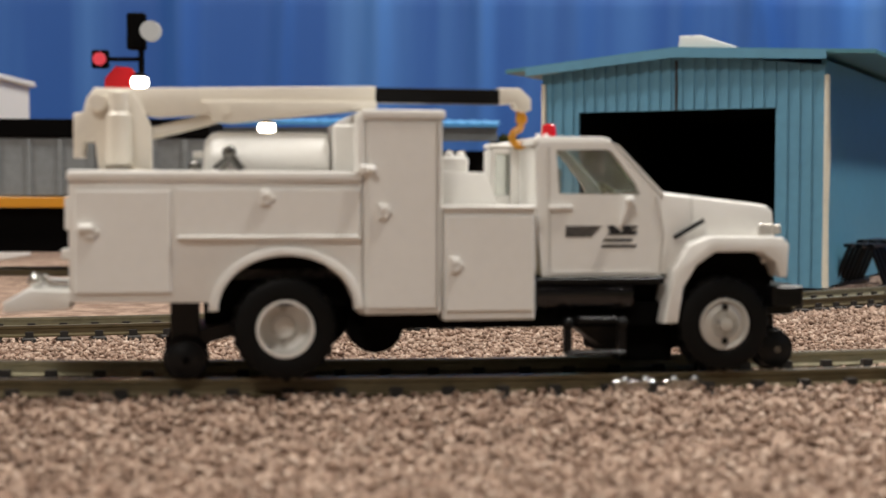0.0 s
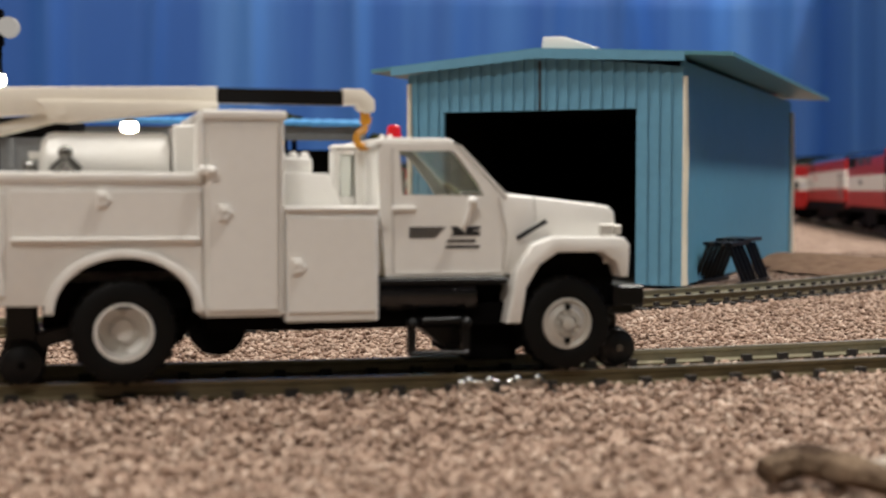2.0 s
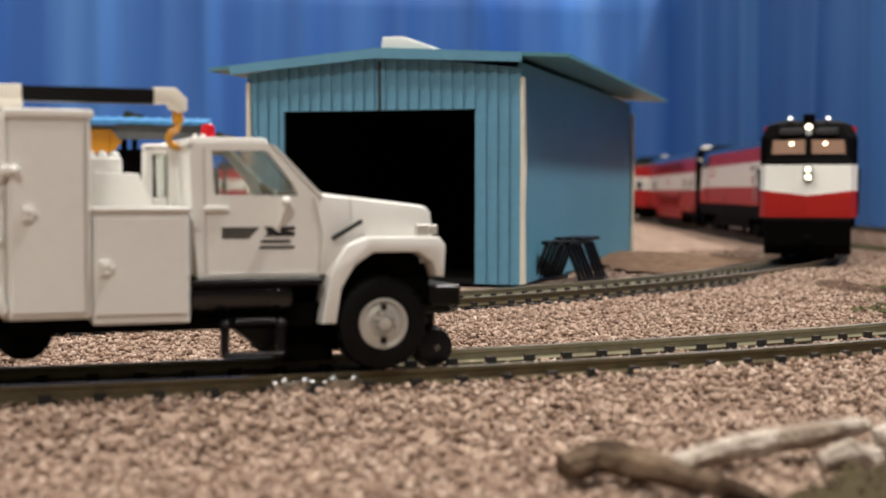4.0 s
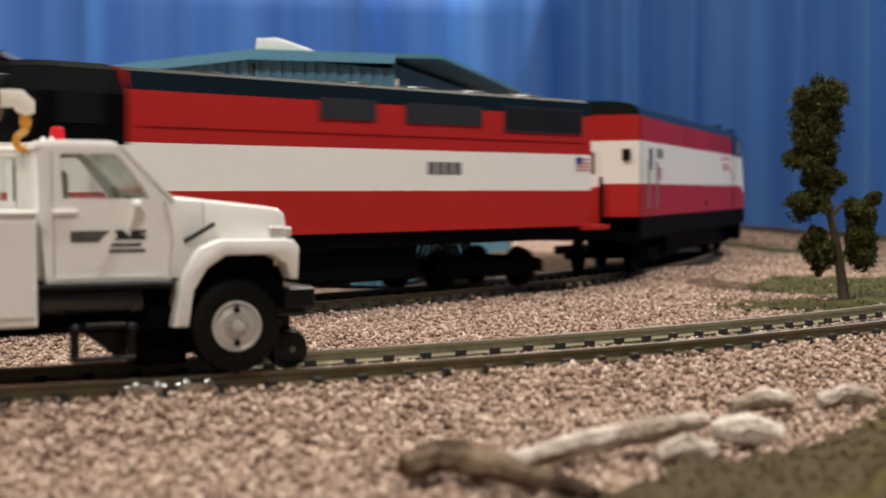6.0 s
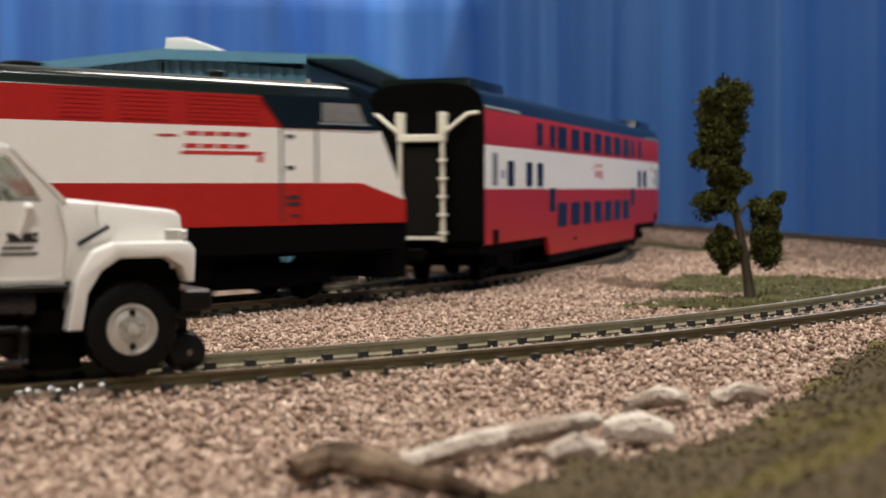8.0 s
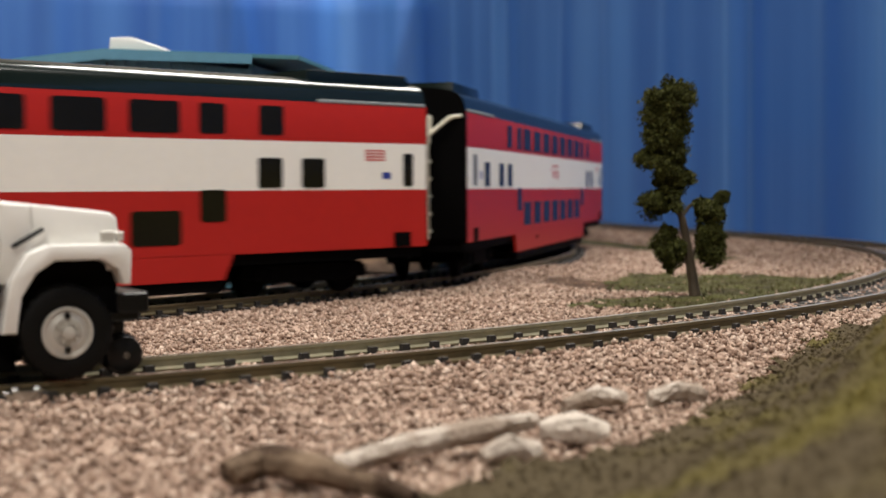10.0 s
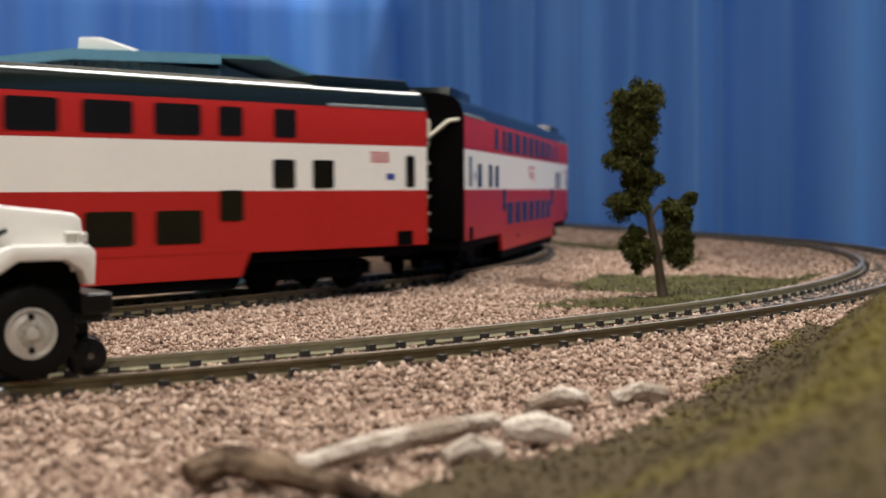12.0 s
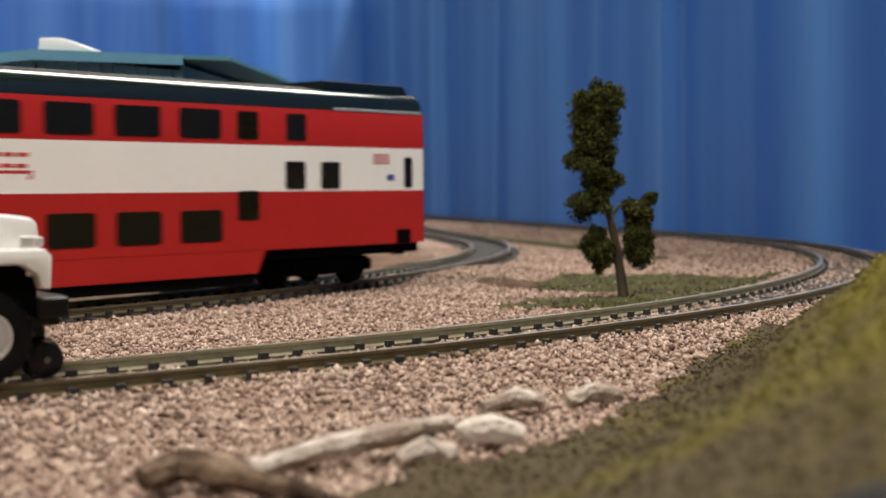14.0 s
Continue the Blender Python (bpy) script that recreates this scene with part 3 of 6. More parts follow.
    v.matrix_basis = mpose(-W / 2 - 1.0, 8, H + 7.4)
    return house


shed()


def tie_rack():
    rack = thing("sleeper_rack", mpose(127, 407, -6.0, 0, 0, 57), "stack of black plastic slatted racks leaning at the shed wall", "rack")
    for k in range(7):
        x = k * 4.4
        h = 12.5 - 0.25 * k + (1.2 if k > 3 else 0)
        for s in (-1, 1):
            bm = bmesh.new()
            tube(bm, [(x - 1.2 * s, 8 + s * 7.5, 0), (x + 0.6 * s, 8 + s * 3.2, h)], 0.6, 6)
            part("slat", bm, BLACK, rack)
    for y in (4.6, 8, 11.4):
        bm = bmesh.new()
        box(bm, -1.5, 15.5, y - 1.1, y + 1.1, 11.9, 13.0, 0.2)
        box(bm, 11.0, 30.5, y - 1.1, y + 1.1, 12.6, 13.8, 0.2)
        part("top_bar", bm, BLACK, rack)
    for y in (1.2, 14.8):
        bm = bmesh.new()
        box(bm, -2, 31, y - 0.7, y + 0.7, 0, 1.2, 0.15)
        part("foot_bar", bm, BLACK, rack)


tie_rack()


# ---- road-rail service lorry ----
def wheel_parts(lorry, x, y0, r, w, rim_r, dish, name, spin=0):
    """A tyre with tread blocks and its rim; y0 is the outer face, w goes inwards."""
    sgn = 1 if w > 0 else -1
    bm = bmesh.new()
    prof = [(rim_r, 0.55), (rim_r + 0.35, 0.08), (r * 0.80, 0.0), (r * 0.93, 0.28), (r * 0.985, 0.8), (r * 0.985, abs(w) - 0.8), (r * 0.93, abs(w) - 0.2), (rim_r, abs(w))]
    rings = turned(bm, [(a, b * sgn) for a, b in prof], seg=96, close=False)
    for j in (4, 5):
        for k, v in enumerate(rings[j]):
            if (k // 2 + j) % 2:
                v.co = Vector((v.co.x * 0.955, v.co.y, v.co.z * 0.955))
    for k, v in enumerate(rings[3]):
        if (k // 2) % 2:
            v.co = Vector((v.co.x * 0.985, v.co.y, v.co.z * 0.985))
    wheel = part(name, bm, TYRE, lorry, "black treaded rubber tyre", True)
    wheel.matrix_basis = mpose(x, y0, r)
    bm = bmesh.new()
    if dish:
        prof = [(rim_r, 0.35), (rim_r + 0.05, 0.1), (rim_r - 0.3, 0.05), (rim_r - 0.55, 3.7), (1.45, 4.0), (1.2, 3.0), (0.2, 2.8)]
    else:
        prof = [(rim_r, 0.5), (rim_r + 0.02, 0.12), (rim_r - 0.25, 0.05), (rim_r - 0.45, 0.45), (1.75, 0.10), (1.6, 0.3), (0.85, 0.35), (0.8, -0.35), (0.2, -0.45)]
    turned(bm, [(a, b * sgn) for a, b in prof] + ([(0.02, 2.8 * sgn)] if dish else [(0.02, -0.45 * sgn)]), seg=36, close=False)
    if not dish:
        for k in range(10):
            a = 2 * math.pi * k / 10
            turned(bm, [(0.22, -0.25 * sgn), (0.22, 0.3 * sgn)], c=(1.25 * math.cos(a), 0, 1.25 * math.sin(a)), seg=6)
    part("rim", bm, GREYRIM if not dish else WHITE, wheel, "moulded pale grey wheel disc" if not dish else "deep white dished wheel rim", True)
    for k in range(2):
        a = math.pi / 2 + math.pi * k
        bm = bmesh.new()
        q = 2.05 if not dish else 2.1
        e = 0.14 if not dish else 3.6
        turned(bm, [(0.42, (e - 0.08) * sgn), (0.42, (e + 0.25) * sgn)], c=(q * math.cos(a), 0, q * math.sin(a)), seg=10)
        part("hand_hole", bm, BLACK if not dish else GREYRIM, wheel, "dark slot in the wheel")
    return wheel


def lorry():
    o = Vector((-18.6, 159.5))
    # local: x forward from the rear axle, y away from the near side, z up from the rail
    t = thing("service_lorry", mpose(o.x, o.y, 0.0, 0, 0, 10.5), "white model road-rail utility lorry with crane, standing on track", "truck")
    WD = 28.0
    # service body, side panel with wheel arch
    bm = bmesh.new()
    pts = [(-23.9, 9.5), (-8.6, 9.3)]
    for k in range(0, 13):
        a = math.pi - math.pi * k / 12
        pts.append((0.1 + 7.9 * math.cos(a), 8.4 + 6.4 * math.sin(a)))
    pts += [(8.8, 7.6), (8.8, 23.9), (-23.9, 23.9)]
    prism(bm, pts, 0, 3.2, bevel=0.18)
    part("side_panel", bm, WHITE, t, "white side panel with an arched wheel opening", True)
    bm = bmesh.new()
    prism(bm, pts, WD - 3.2, WD, bevel=0.18)
    part("side_panel", bm, WHITE, t, "", True)
    bm = bmesh.new()
    box(bm, -23.5, 8.8, 3.3, WD - 3.3, 11.8, 12.8)
    box(bm, -23.8, -22.6, 3.3, WD - 3.3, 9.6, 23.4)
    part("load_bed", bm, WHITE, t, "white load bed and tailboard")
    bm = bmesh.new()
    out, inn = [], []
    for k in range(0, 25):
        a = math.pi - math.pi * k / 24
        out.append((0.1 + 8.8 * math.cos(a), 8.4 + 7.2 * math.sin(a)))
        inn.append((0.1 + 7.7 * math.cos(a), 8.4 + 6.2 * math.sin(a)))
    prism(bm, out + inn[::-1], -0.75, 0.6, bevel=0.2)
    part("wheel_arch", bm, WHITE, t, "raised rounded white wheel-arch lip", True)
    bm = bmesh.new()
    prism(bm, [(-7.4, 8.6)] + inn[1:-1] + [(7.6, 8.6)], 3.3, 12)
    part("arch_lining", bm, MATTE, t, "black wheel-arch lining")
    for y0, y1 in ((-0.5, 3.6), (WD - 3.6, WD + 0.5)):
        bm = bmesh.new()
        box(bm, -24.1, 8.7, y0, y1, 23.0, 24.2, 0.35, seg=2)
        part("top_rail", bm, WHITE, t, "", True)
    bm = bmesh.new()
    box(bm, -23.3, -12.8, -0.45, 0.2, 10.4, 22.0, 0.2)
    part("locker_door", bm, WHITE, t, "raised flush locker door", True)
    bm = bmesh.new()
    box(bm, -12.2, 8.5, -0.4, 0.2, 16.9, 22.2, 0.15)
    part("locker_door", bm, WHITE, t, "long drop-down locker door", True)
    bm = bmesh.new()
    box(bm, -12.2, 8.5, -0.75, 0.2, 16.4, 16.95, 0.2)
    part("moulding", bm, WHITE, t, "narrow drip moulding", True)
    # tall cabinet
    bm = bmesh.new()
    box(bm, 8.9, 18.1, 0, WD, 7.7, 30.6, 0.2)
    part("tall_cabinet", bm, WHITE, t, "tall white cabinet across the body", True)
    bm = bmesh.new()
    box(bm, 8.6, 18.4, -0.6, WD + 0.6, 30.2, 31.3, 0.3, seg=2)
    part("cabinet_cap", bm, WHITE, t, "", True)
    bm = bmesh.new()
    box(bm, 9.3, 17.5, -0.4, 0.2, 8.3, 29.9, 0.2)
    part("locker_door", bm, WHITE, t, "tall locker door", True)
    bm = bmesh.new()
    box(bm, 17.62, 17.9, -0.55, 0.2, 8.0, 30.1, 0.1)
    part("hinge_strip", bm, WHITE, t, "", True)
    bm = bmesh.new()
    for a in (0.25, 2.5):
        tube(bm, [(8.5, -0.5 + a, 24.3), (8.5, -0.5 + a, 30.2)], 0.45, 8)
    part("grab_post", bm, WHITE, t, "", True)
    # low locker before the cab
    bm = bmesh.new()
    box(bm, 18.2, 29.2, 0, WD, 6.9, 20.1, 0.2)
    part("low_cabinet", bm, WHITE, t, "low white cabinet behind the cab", True)
    bm = bmesh.new()
    box(bm, 18.4, 28.9, -0.4, 0.2, 7.9, 19.2, 0.2)
    part("locker_door", bm, WHITE, t, "square locker door", True)
    bm = bmesh.new()
    box(bm, 18.1, 29.3, -0.5, WD + 0.5, 19.75, 20.35, 0.2)
    part("cabinet_cap", bm, WHITE, t, "", True)
    for x, z in ((11.1, 19.6), (19.5, 13.4), (-21.6, 17.4), (-2.3, 21.2)):
        bm = bmesh.new()
        box(bm, -0.62, 0.62, -0.4, 0.1, -0.9, 0.9, 0.1)
        latch = part("latch", bm, WHITE, t, "small raised white latch", True)
        latch.matrix_basis = mpose(x, -0.4, z)
        bm = bmesh.new()
        box(bm, -0.38, 0.38, -0.62, -0.35, -0.05, 0.66, 0.1)
        box(bm, -0.38, 0.38, -0.52, -0.35, -0.66, -0.42, 0.06)
        box(bm, 0.6, 0.98, -0.5, 0.0, -0.3, 0.3, 0.1)
        part("latch_knob", bm, WHITE, latch, "", True)
    bm = bmesh.new()
    box(bm, 8.2, 9.9, -1.0, 0, 23.9, 24.9, 0.2)
    ball(bm, (9.8, -1.1, 24.4), 0.5)
    part("side_lamp", bm, WHITE, t, "", True)
    bm = bmesh.new()
    box(bm, -22.9, -21.2, -1.3, 0, 17.3, 18.2, 0.25)
    part("side_lamp", bm, WHITE, t, "", True)
    # tailboard: step, bumper, towing gear
    bm = bmesh.new()
    prism(bm, [(-31.2, 8.2), (-24.0, 8.6), (-24.0, 10.6), (-28.4, 10.8), (-31.2, 9.4)], 2, WD - 2, bevel=0.15)
    part("rear_step", bm, WHITE, t, "white stepped rear bumper", True)
    bm = bmesh.new()
    tube(bm, [(-28.6, 6, 11.2), (-28.2, 6, 12.2), (-27.2, 6, 12.0), (-26.4, 6, 11.3), (-24.2, 6, 11.2)], 0.55, 8)
    ball(bm, (-28.0, 6, 11.6), 0.9)
    part("tow_hitch", bm, CHROME, t, "bright metal towing gear", True)
    bm = bmesh.new()
    box(bm, -24.9, -23.9, 2, 3.4, 14.2, 15.4, 0.15)
    box(bm, -24.5, -23.9, 2, 3.4, 17.5, 21.2, 0.1)
    part("tail_fitting", bm, WHITE, t)
    # crane: turret, boom, ram, extension, head, hook
    bm = bmesh.new()
    prism(bm, [(-20.6, 0.9), (-14.6, 0.9), (-14.6, 6.0), (-16.0, 9.0), (-17.2, 10.3), (-21.0, 10.4), (-21.9, 9.2), (-22.3, 7.6), (-23.4, 7.4), (-23.4, 2.4), (-22.2, 2.4), (-22.2, 4.2), (-21.0, 4.2)], -2.6, 2.6, bevel=0.25)
    crane = part("crane", bm, CREAM, t, "cream crane turret and boom", True)
    crane.matrix_basis = mpose(-0.4, 8.5, 23.35)
    bm = bmesh.new()
    turned(bm, [(3.9, 0.0), (3.9, 0.35), (3.3, 0.9), (2.6, 1.0)], "z", (-17.6, 0, 0.1), 24)
    part("turret_base", bm, CREAM, crane, "", True)
    bm = bmesh.new()
    turned(bm, [(1.55, 1.6), (1.5, 7.2), (1.2, 7.6), (1.1, 9.8), (0.5, 10.0)], "z", (-18.3, -3.0, 0), 20)
    turned(bm, [(1.0, -3.4), (1.0, -2.4)], "y", (-20.6, 0, 8.6), 16)
    part("slew_motor", bm, CREAM, crane, "", True)
    bm = bmesh.new()
    prism(bm, [(-21.0, 8.2), (-19.5, 10.4), (11.6, 11.1), (11.6, 8.7), (-14.0, 7.2)], -1.7, 1.7, bevel=0.2)
    part("boom", bm, CREAM, crane, "cream square crane boom", True)
    bm = bmesh.new()
    prism(bm, [(-8.9, 9.1), (11.7, 9.25), (11.7, 8.5), (-5.2, 6.6), (-7.4, 6.7)], -2.2, 2.2, bevel=0.15)
    tube(bm, [(-6.2, -2.6, 7.9), (-6.2, 2.6, 7.9)], 0.6, 10)
    part("boom_bracket", bm, CREAM, crane, "", True)
    bm = bmesh.new()
    tube(bm, [(-15.0, 0, 5.2), (-9.5, 0, 6.6), (-6.0, 0, 7.6)], 0.75, 10)
    part("ram", bm, CREAM, crane, "", True)
    bm = bmesh.new()
    box(bm, 11.6, 27.0, -1.1, 1.1, 9.2, 11.0, 0.1)
    part("boom_extension", bm, BLACK, crane, "black telescopic boom section", True)
    bm = bmesh.new()
    prism(bm, [(26.8, 9.2), (26.8, 11.2), (29.4, 11.2), (30.8, 9.9), (30.8, 8.5), (29.7, 8.2), (28.8, 8.8), (28.6, 9.3)], -1.2, 1.2, bevel=0.15)
    part("boom_head", bm, CREAM, crane, "", True)
    bm = bmesh.new()
    hx, hz = 29.7, 5.0
    tube(bm, [(29.8, 0, 8.9), (29.8, 0, 7.6), (29.9, 0, 6.8)], [0.62, 0.62, 0.5], 8)
    box(bm, 29.2, 30.5, -0.55, 0.55, 7.0, 7.9, 0.15)
    arcpts = [(29.9, 0, 6.8)] + [(hx + 1.0 * math.cos(radians(a)), 0, hz + 1.0 * math.sin(radians(a)) + 0.2) for a in range(100, 375, 25)]
    tube(bm, arcpts, [0.5] + [0.48] * 9 + [0.38, 0.25], 8)
    part("hook", bm, YELLOW, crane, "orange-yellow crane hook", True)
    # tank and fittings in the load bed
    bm = bmesh.new()
    turned(bm, [(0.6, -9.2), (2.6, -8.9), (3.5, -8.2), (3.75, -7.4), (3.75, 4.9), (3.6, 5.5), (2.2, 5.9)], "x", (0, 9, 25.2), 28)
    turned(bm, [(0.45, -10.3), (0.45, -9.0)], "x", (0, 9, 26.2), 10)
    part("air_tank", bm, WHITE, t, "glossy white cylindrical tank", True)
    bm = bmesh.new()
    ball(bm, (-6.2, 4.2, 26.4), 0.85)
    tube(bm, [(-7.6, 4.2, 24.3), (-6.2, 4.2, 25.9), (-4.6, 4.2, 24.3)], 0.6, 8)
    ball(bm, (-10.1, 4.2, 24.7), 0.8)
    part("hose_reel", bm, DARKMETAL, t, "small dark metal fitting", True)
    bm = bmesh.new()
    box(bm, 5.9, 8.8, 5, 12, 24, 29.8, 0.25)
    part("fuse_box", bm, WHITE, t, "", True)
    bm = bmesh.new()
    prism(bm, [(18.6, 20.3), (25.8, 20.3), (24.2, 24.2), (18.9, 24.4)], 5, 13, bevel=0.25)
    box(bm, 18.4, 22.6, 7, 12, 24.2, 26.2, 0.3)
    for x in (19.0, 20.4, 21.8):
        ball(bm, (x, 8, 26.3), 0.6)
    part("equipment_box", bm, WHITE, t, "moulded white machinery cover", True)
    # cab: rear wall, side walls with window openings, roof, doors
    yn, yf = 2.0, WD - 2.0

    def side(y0, y1, name, label):
        bm = bmesh.new()
        outer = [(30.6, 11.8), (45.2, 11.8), (45.9, 14.0), (46.0, 17.0), (45.0, 21.9), (39.3, 27.8), (30.3, 27.8), (29.6, 26.8), (29.8, 20.0)]
        inner = [(32.6, 21.7), (42.7, 21.6), (42.0, 23.0), (39.1, 26.7), (38.5, 27.0), (32.2, 26.9)]
        a = [[bm.verts.new((x, y, z)) for x, z in outer] for y in (y0, y1)]
        b = [[bm.verts.new((x, y, z)) for x, z in inner] for y in (y0, y1)]
        for k in (0, 1):
            o_, i_ = a[k], b[k]
            for loop in ((o_[8], o_[0], i_[0]), (o_[0], o_[1], i_[1], i_[0]), (o_[1], o_[2], o_[3], o_[4], i_[1]), (o_[4], i_[2], i_[1]), (o_[4], o_[5], i_[3], i_[2]), (o_[5], i_[4], i_[3]),
                         (o_[5], o_[6], i_[5], i_[4]), (o_[6], o_[7], i_[5]), (o_[7], o_[8], i_[0], i_[5])):
                bm.faces.new(loop)
        for lst in (a, b):
            n = len(lst[0])
            for k in range(n):
                bm.faces.new((lst[0][k], lst[1][k], lst[1][(k + 1) % n], lst[0][(k + 1) % n]))
        part(name, bm, WHITE, t, label)

    side(yn, yn + 0.9, "cab_side", "white cab side with a clear door window")
    side(yf - 0.9, yf, "cab_side", "")
    bm = bmesh.new()
    prism(bm, [(29.3, 27.5), (39.2, 27.5), (39.0, 28.25), (38.2, 28.5), (30.4, 28.5), (29.4, 28.2)], yn + 0.2, yf - 0.2, bevel=0.3)
    part("cab_roof", bm, WHITE, t, "", True)
    ny, fy = 10.6, 14.0
    for y in (ny, fy - 0.8):
        for x0, x1, z0, z1 in ((26.7, 28.5, 20.3, 21.4), (26.7, 28.5, 26.6, 27.2), (25.9, 26.7, 20.3, 27.1), (28.6, 29.9, 20.3, 27.1)):
            bm = bmesh.new()
            box(bm, x0, x1, y, y + 0.8, z0, z1, 0.1)
            part("quarter_frame", bm, WHITE, t, "", True)
    bm = bmesh.new()
    box(bm, 25.9, 26.4, ny + 0.9, fy - 0.9, 20.3, 27.1, 0.1)
    part("rear_cab_wall", bm, WHITE, t, "", True)
    for y0, y1 in ((yn + 1.0, ny + 0.8), (fy - 0.8, yf - 1.0)):
        bm = bmesh.new()
        box(bm, 29.7, 30.25, y0, y1, 12.2, 27.4, 0.1)
        part("cab_back_wall", bm, WHITE, t, "", True)
    bm = bmesh.new()
    box(bm, 25.8, 29.2, ny, fy, 27.2, 27.9, 0.25)
    part("rear_cab_roof", bm, WHITE, t, "", True)
    bm = bmesh.new()
    box(bm, 26.5, 29.2, ny + 0.35, ny + 0.5, 21.2, 27.0)
    part("rear_pane", bm, CABGLASS, t, "clear quarter window")
    bm = bmesh.new()
    box(bm, 30.2, 44.8, yn + 1.0, yf - 1.0, 12.0, 20.5)
    box(bm, 31.0, 34.0, yn + 4, yn + 10, 20.5, 25.0, 0.5)
    box(bm, 31.0, 34.0, yf - 10, yf - 4, 20.5, 25.0, 0.5)
    tube(bm, [(41.0, 6.5, 21.6), (40.0, 8.0, 22.8), (40.0, 9.8, 22.8), (41.0, 11, 21.6)], 0.3, 6)
    part("cab_interior", bm, CABTAN, t, "tan moulded seats inside the cab")
    bm = bmesh.new()
    prism(bm, [(32.3, 21.5), (43.0, 21.4), (42.3, 23.1), (39.3, 26.9), (38.6, 27.2), (32.0, 27.1)], yn + 0.95, yn + 1.1)
    part("door_pane", bm, CABGLASS, t, "clear door window")
    bm = bmesh.new()
    prism(bm, [(39.2, 27.6), (39.5, 27.6), (45.2, 21.8), (44.9, 21.6)], yn + 1.0, yf - 1.0)
    part("windscreen", bm, CABGLASS, t, "clear sloping windscreen")
    for y in (yn, yf - 1.0):
        bm = bmesh.new()
        prism(bm, [(38.9, 27.9), (39.9, 27.6), (45.8, 21.6), (44.9, 21.5)], y, y + 1.0)
        part("windscreen_pillar", bm, WHITE, t)
    for z0, z1, x0, x1 in ((12.2, 12.45, 31.6, 44.6),):
        bm = bmesh.new()
        box(bm, x0, x1, yn - 0.12, yn, z0, z1)
        part("door_sill", bm, WHITE, t)
    bm = bmesh.new()
    for a, b in (((31.5, 12.4), (31.3, 27.2)), ((45.2, 12.4), (45.6, 17.0)), ((45.6, 17.0), (44.6, 21.4))):
        tube(bm, [(a[0], yn - 0.02, a[1]), (b[0], yn - 0.02, b[1])], 0.1, 5)
    part("door_gap", bm, GREYRIM, t, "fine shut line of the door")
    bm = bmesh.new()
    box(bm, 31.2, 34.2, yn - 0.5, yn, 19.75, 20.35, 0.22, seg=2)
    part("door_handle", bm, WHITE, t, "", True)
    bm = bmesh.new()
    tube(bm, [(40.3, yn - 0.1, 17.9), (40.7, yn - 0.9, 19.6), (40.9, yn - 1.1, 20.9)], [0.3, 0.35, 0.55], 8)
    ball(bm, (40.95, yn - 1.1, 20.9), 0.65)
    part("mirror", bm, WHITE, t, "", True)
    # bonnet and wings
    bm = bmesh.new()
    prism(bm, [(44.4, 14.5), (44.4, 22.1), (49.6, 21.5), (57.5, 20.6), (59.4, 20.3), (60.2, 19.6), (60.6, 16.2), (60.5, 13.0), (58.6, 13.0), (58.6, 14.5)], yn + 1.2, yf - 1.2, bevel=0.6)
    part("bonnet", bm, WHITE, t, "white sloping bonnet", True)
    for y0, y1 in ((yn + 0.3, yn + 1.4), (yf - 1.4, yf - 0.3)):
        bm = bmesh.new()
        prism(bm, [(44.8, 12.0), (47.4, 12.0), (48.8, 15.8), (49.4, 18.0), (48.9, 21.3), (44.8, 21.6)], y0, y1, bevel=0.15)
        part("cowl_side", bm, WHITE, t, "", True)
    for y0, y1 in ((0.1, 5.2), (WD - 5.2, WD - 0.1)):
        bm = bmesh.new()
        o_ = [(60.8, 11.6), (61.0, 15.6), (60.2, 16.5), (51.0, 16.6), (48.3, 15.6), (46.3, 12.4), (45.2, 6.2)]
        i_ = [(46.9, 6.2), (47.6, 10.5), (49.3, 13.2), (51.6, 14.7), (57.4, 14.7), (59.3, 13.4), (59.9, 11.6)]
        prism(bm, o_ + i_, y0, y1, bevel=0.3)
        part("wing", bm, WHITE, t, "white front wing with a flared lip", True)
    bm = bmesh.new()
    box(bm, 46.6, 60.0, 3.5, WD - 3.5, 8.2, 14.6)
    part("engine_bay", bm, MATTE, t, "black engine bay behind the wheels")
    for nm, v in (("chassis", (-9, 60, 8.5, WD - 8.5, 6.0, 8.8)), ("underfloor", (9.2, 47.5, 3.0, WD - 3.0, 5.7, 8.6)), ("cab_floor", (29.8, 47.0, 5.2, WD - 5.2, 6.0, 11.7)), ("gearbox", (41.5, 48.0, 5.5, WD - 5.5, 1.2, 9.0))):
        bm = bmesh.new()
        box(bm, *v, 0.15)
        part(nm, bm, MATTE, t)
    bm = bmesh.new()
    box(bm, 57.4, 59.1, 1.05, 1.6, 16.7, 18.1, 0.12)
    box(bm, 59.3, 60.3, 1.2, 2.2, 16.8, 18.0, 0.12)
    part("headlamp", bm, GREYRIM, t, "dull silver square headlamp", True)
    bm = bmesh.new()
    tube(bm, [(46.9, yn - 0.1, 16.4), (50.6, yn - 0.2, 18.5)], 0.32, 6)
    part("wing_mirror_arm", bm, BLACK, t, "slim black mirror arm")
    bm = bmesh.new()
    tube(bm, [(49.7, yn + 1.15, 18.4), (49.5, yn + 1.15, 21.4)], 0.07, 5)
    part("bonnet_gap", bm, GREYRIM, t)
    bm = bmesh.new()
    box(bm, 59.4, 63.4, 1.2, WD - 1.2, 7.9, 10.5, 0.25)
    box(bm, 57.5, 62.4, 2.0, 4.0, 6.9, 8.0, 0.2)
    part("front_bumper", bm, BLACK, t, "black front bumper", True)
    bm = bmesh.new()
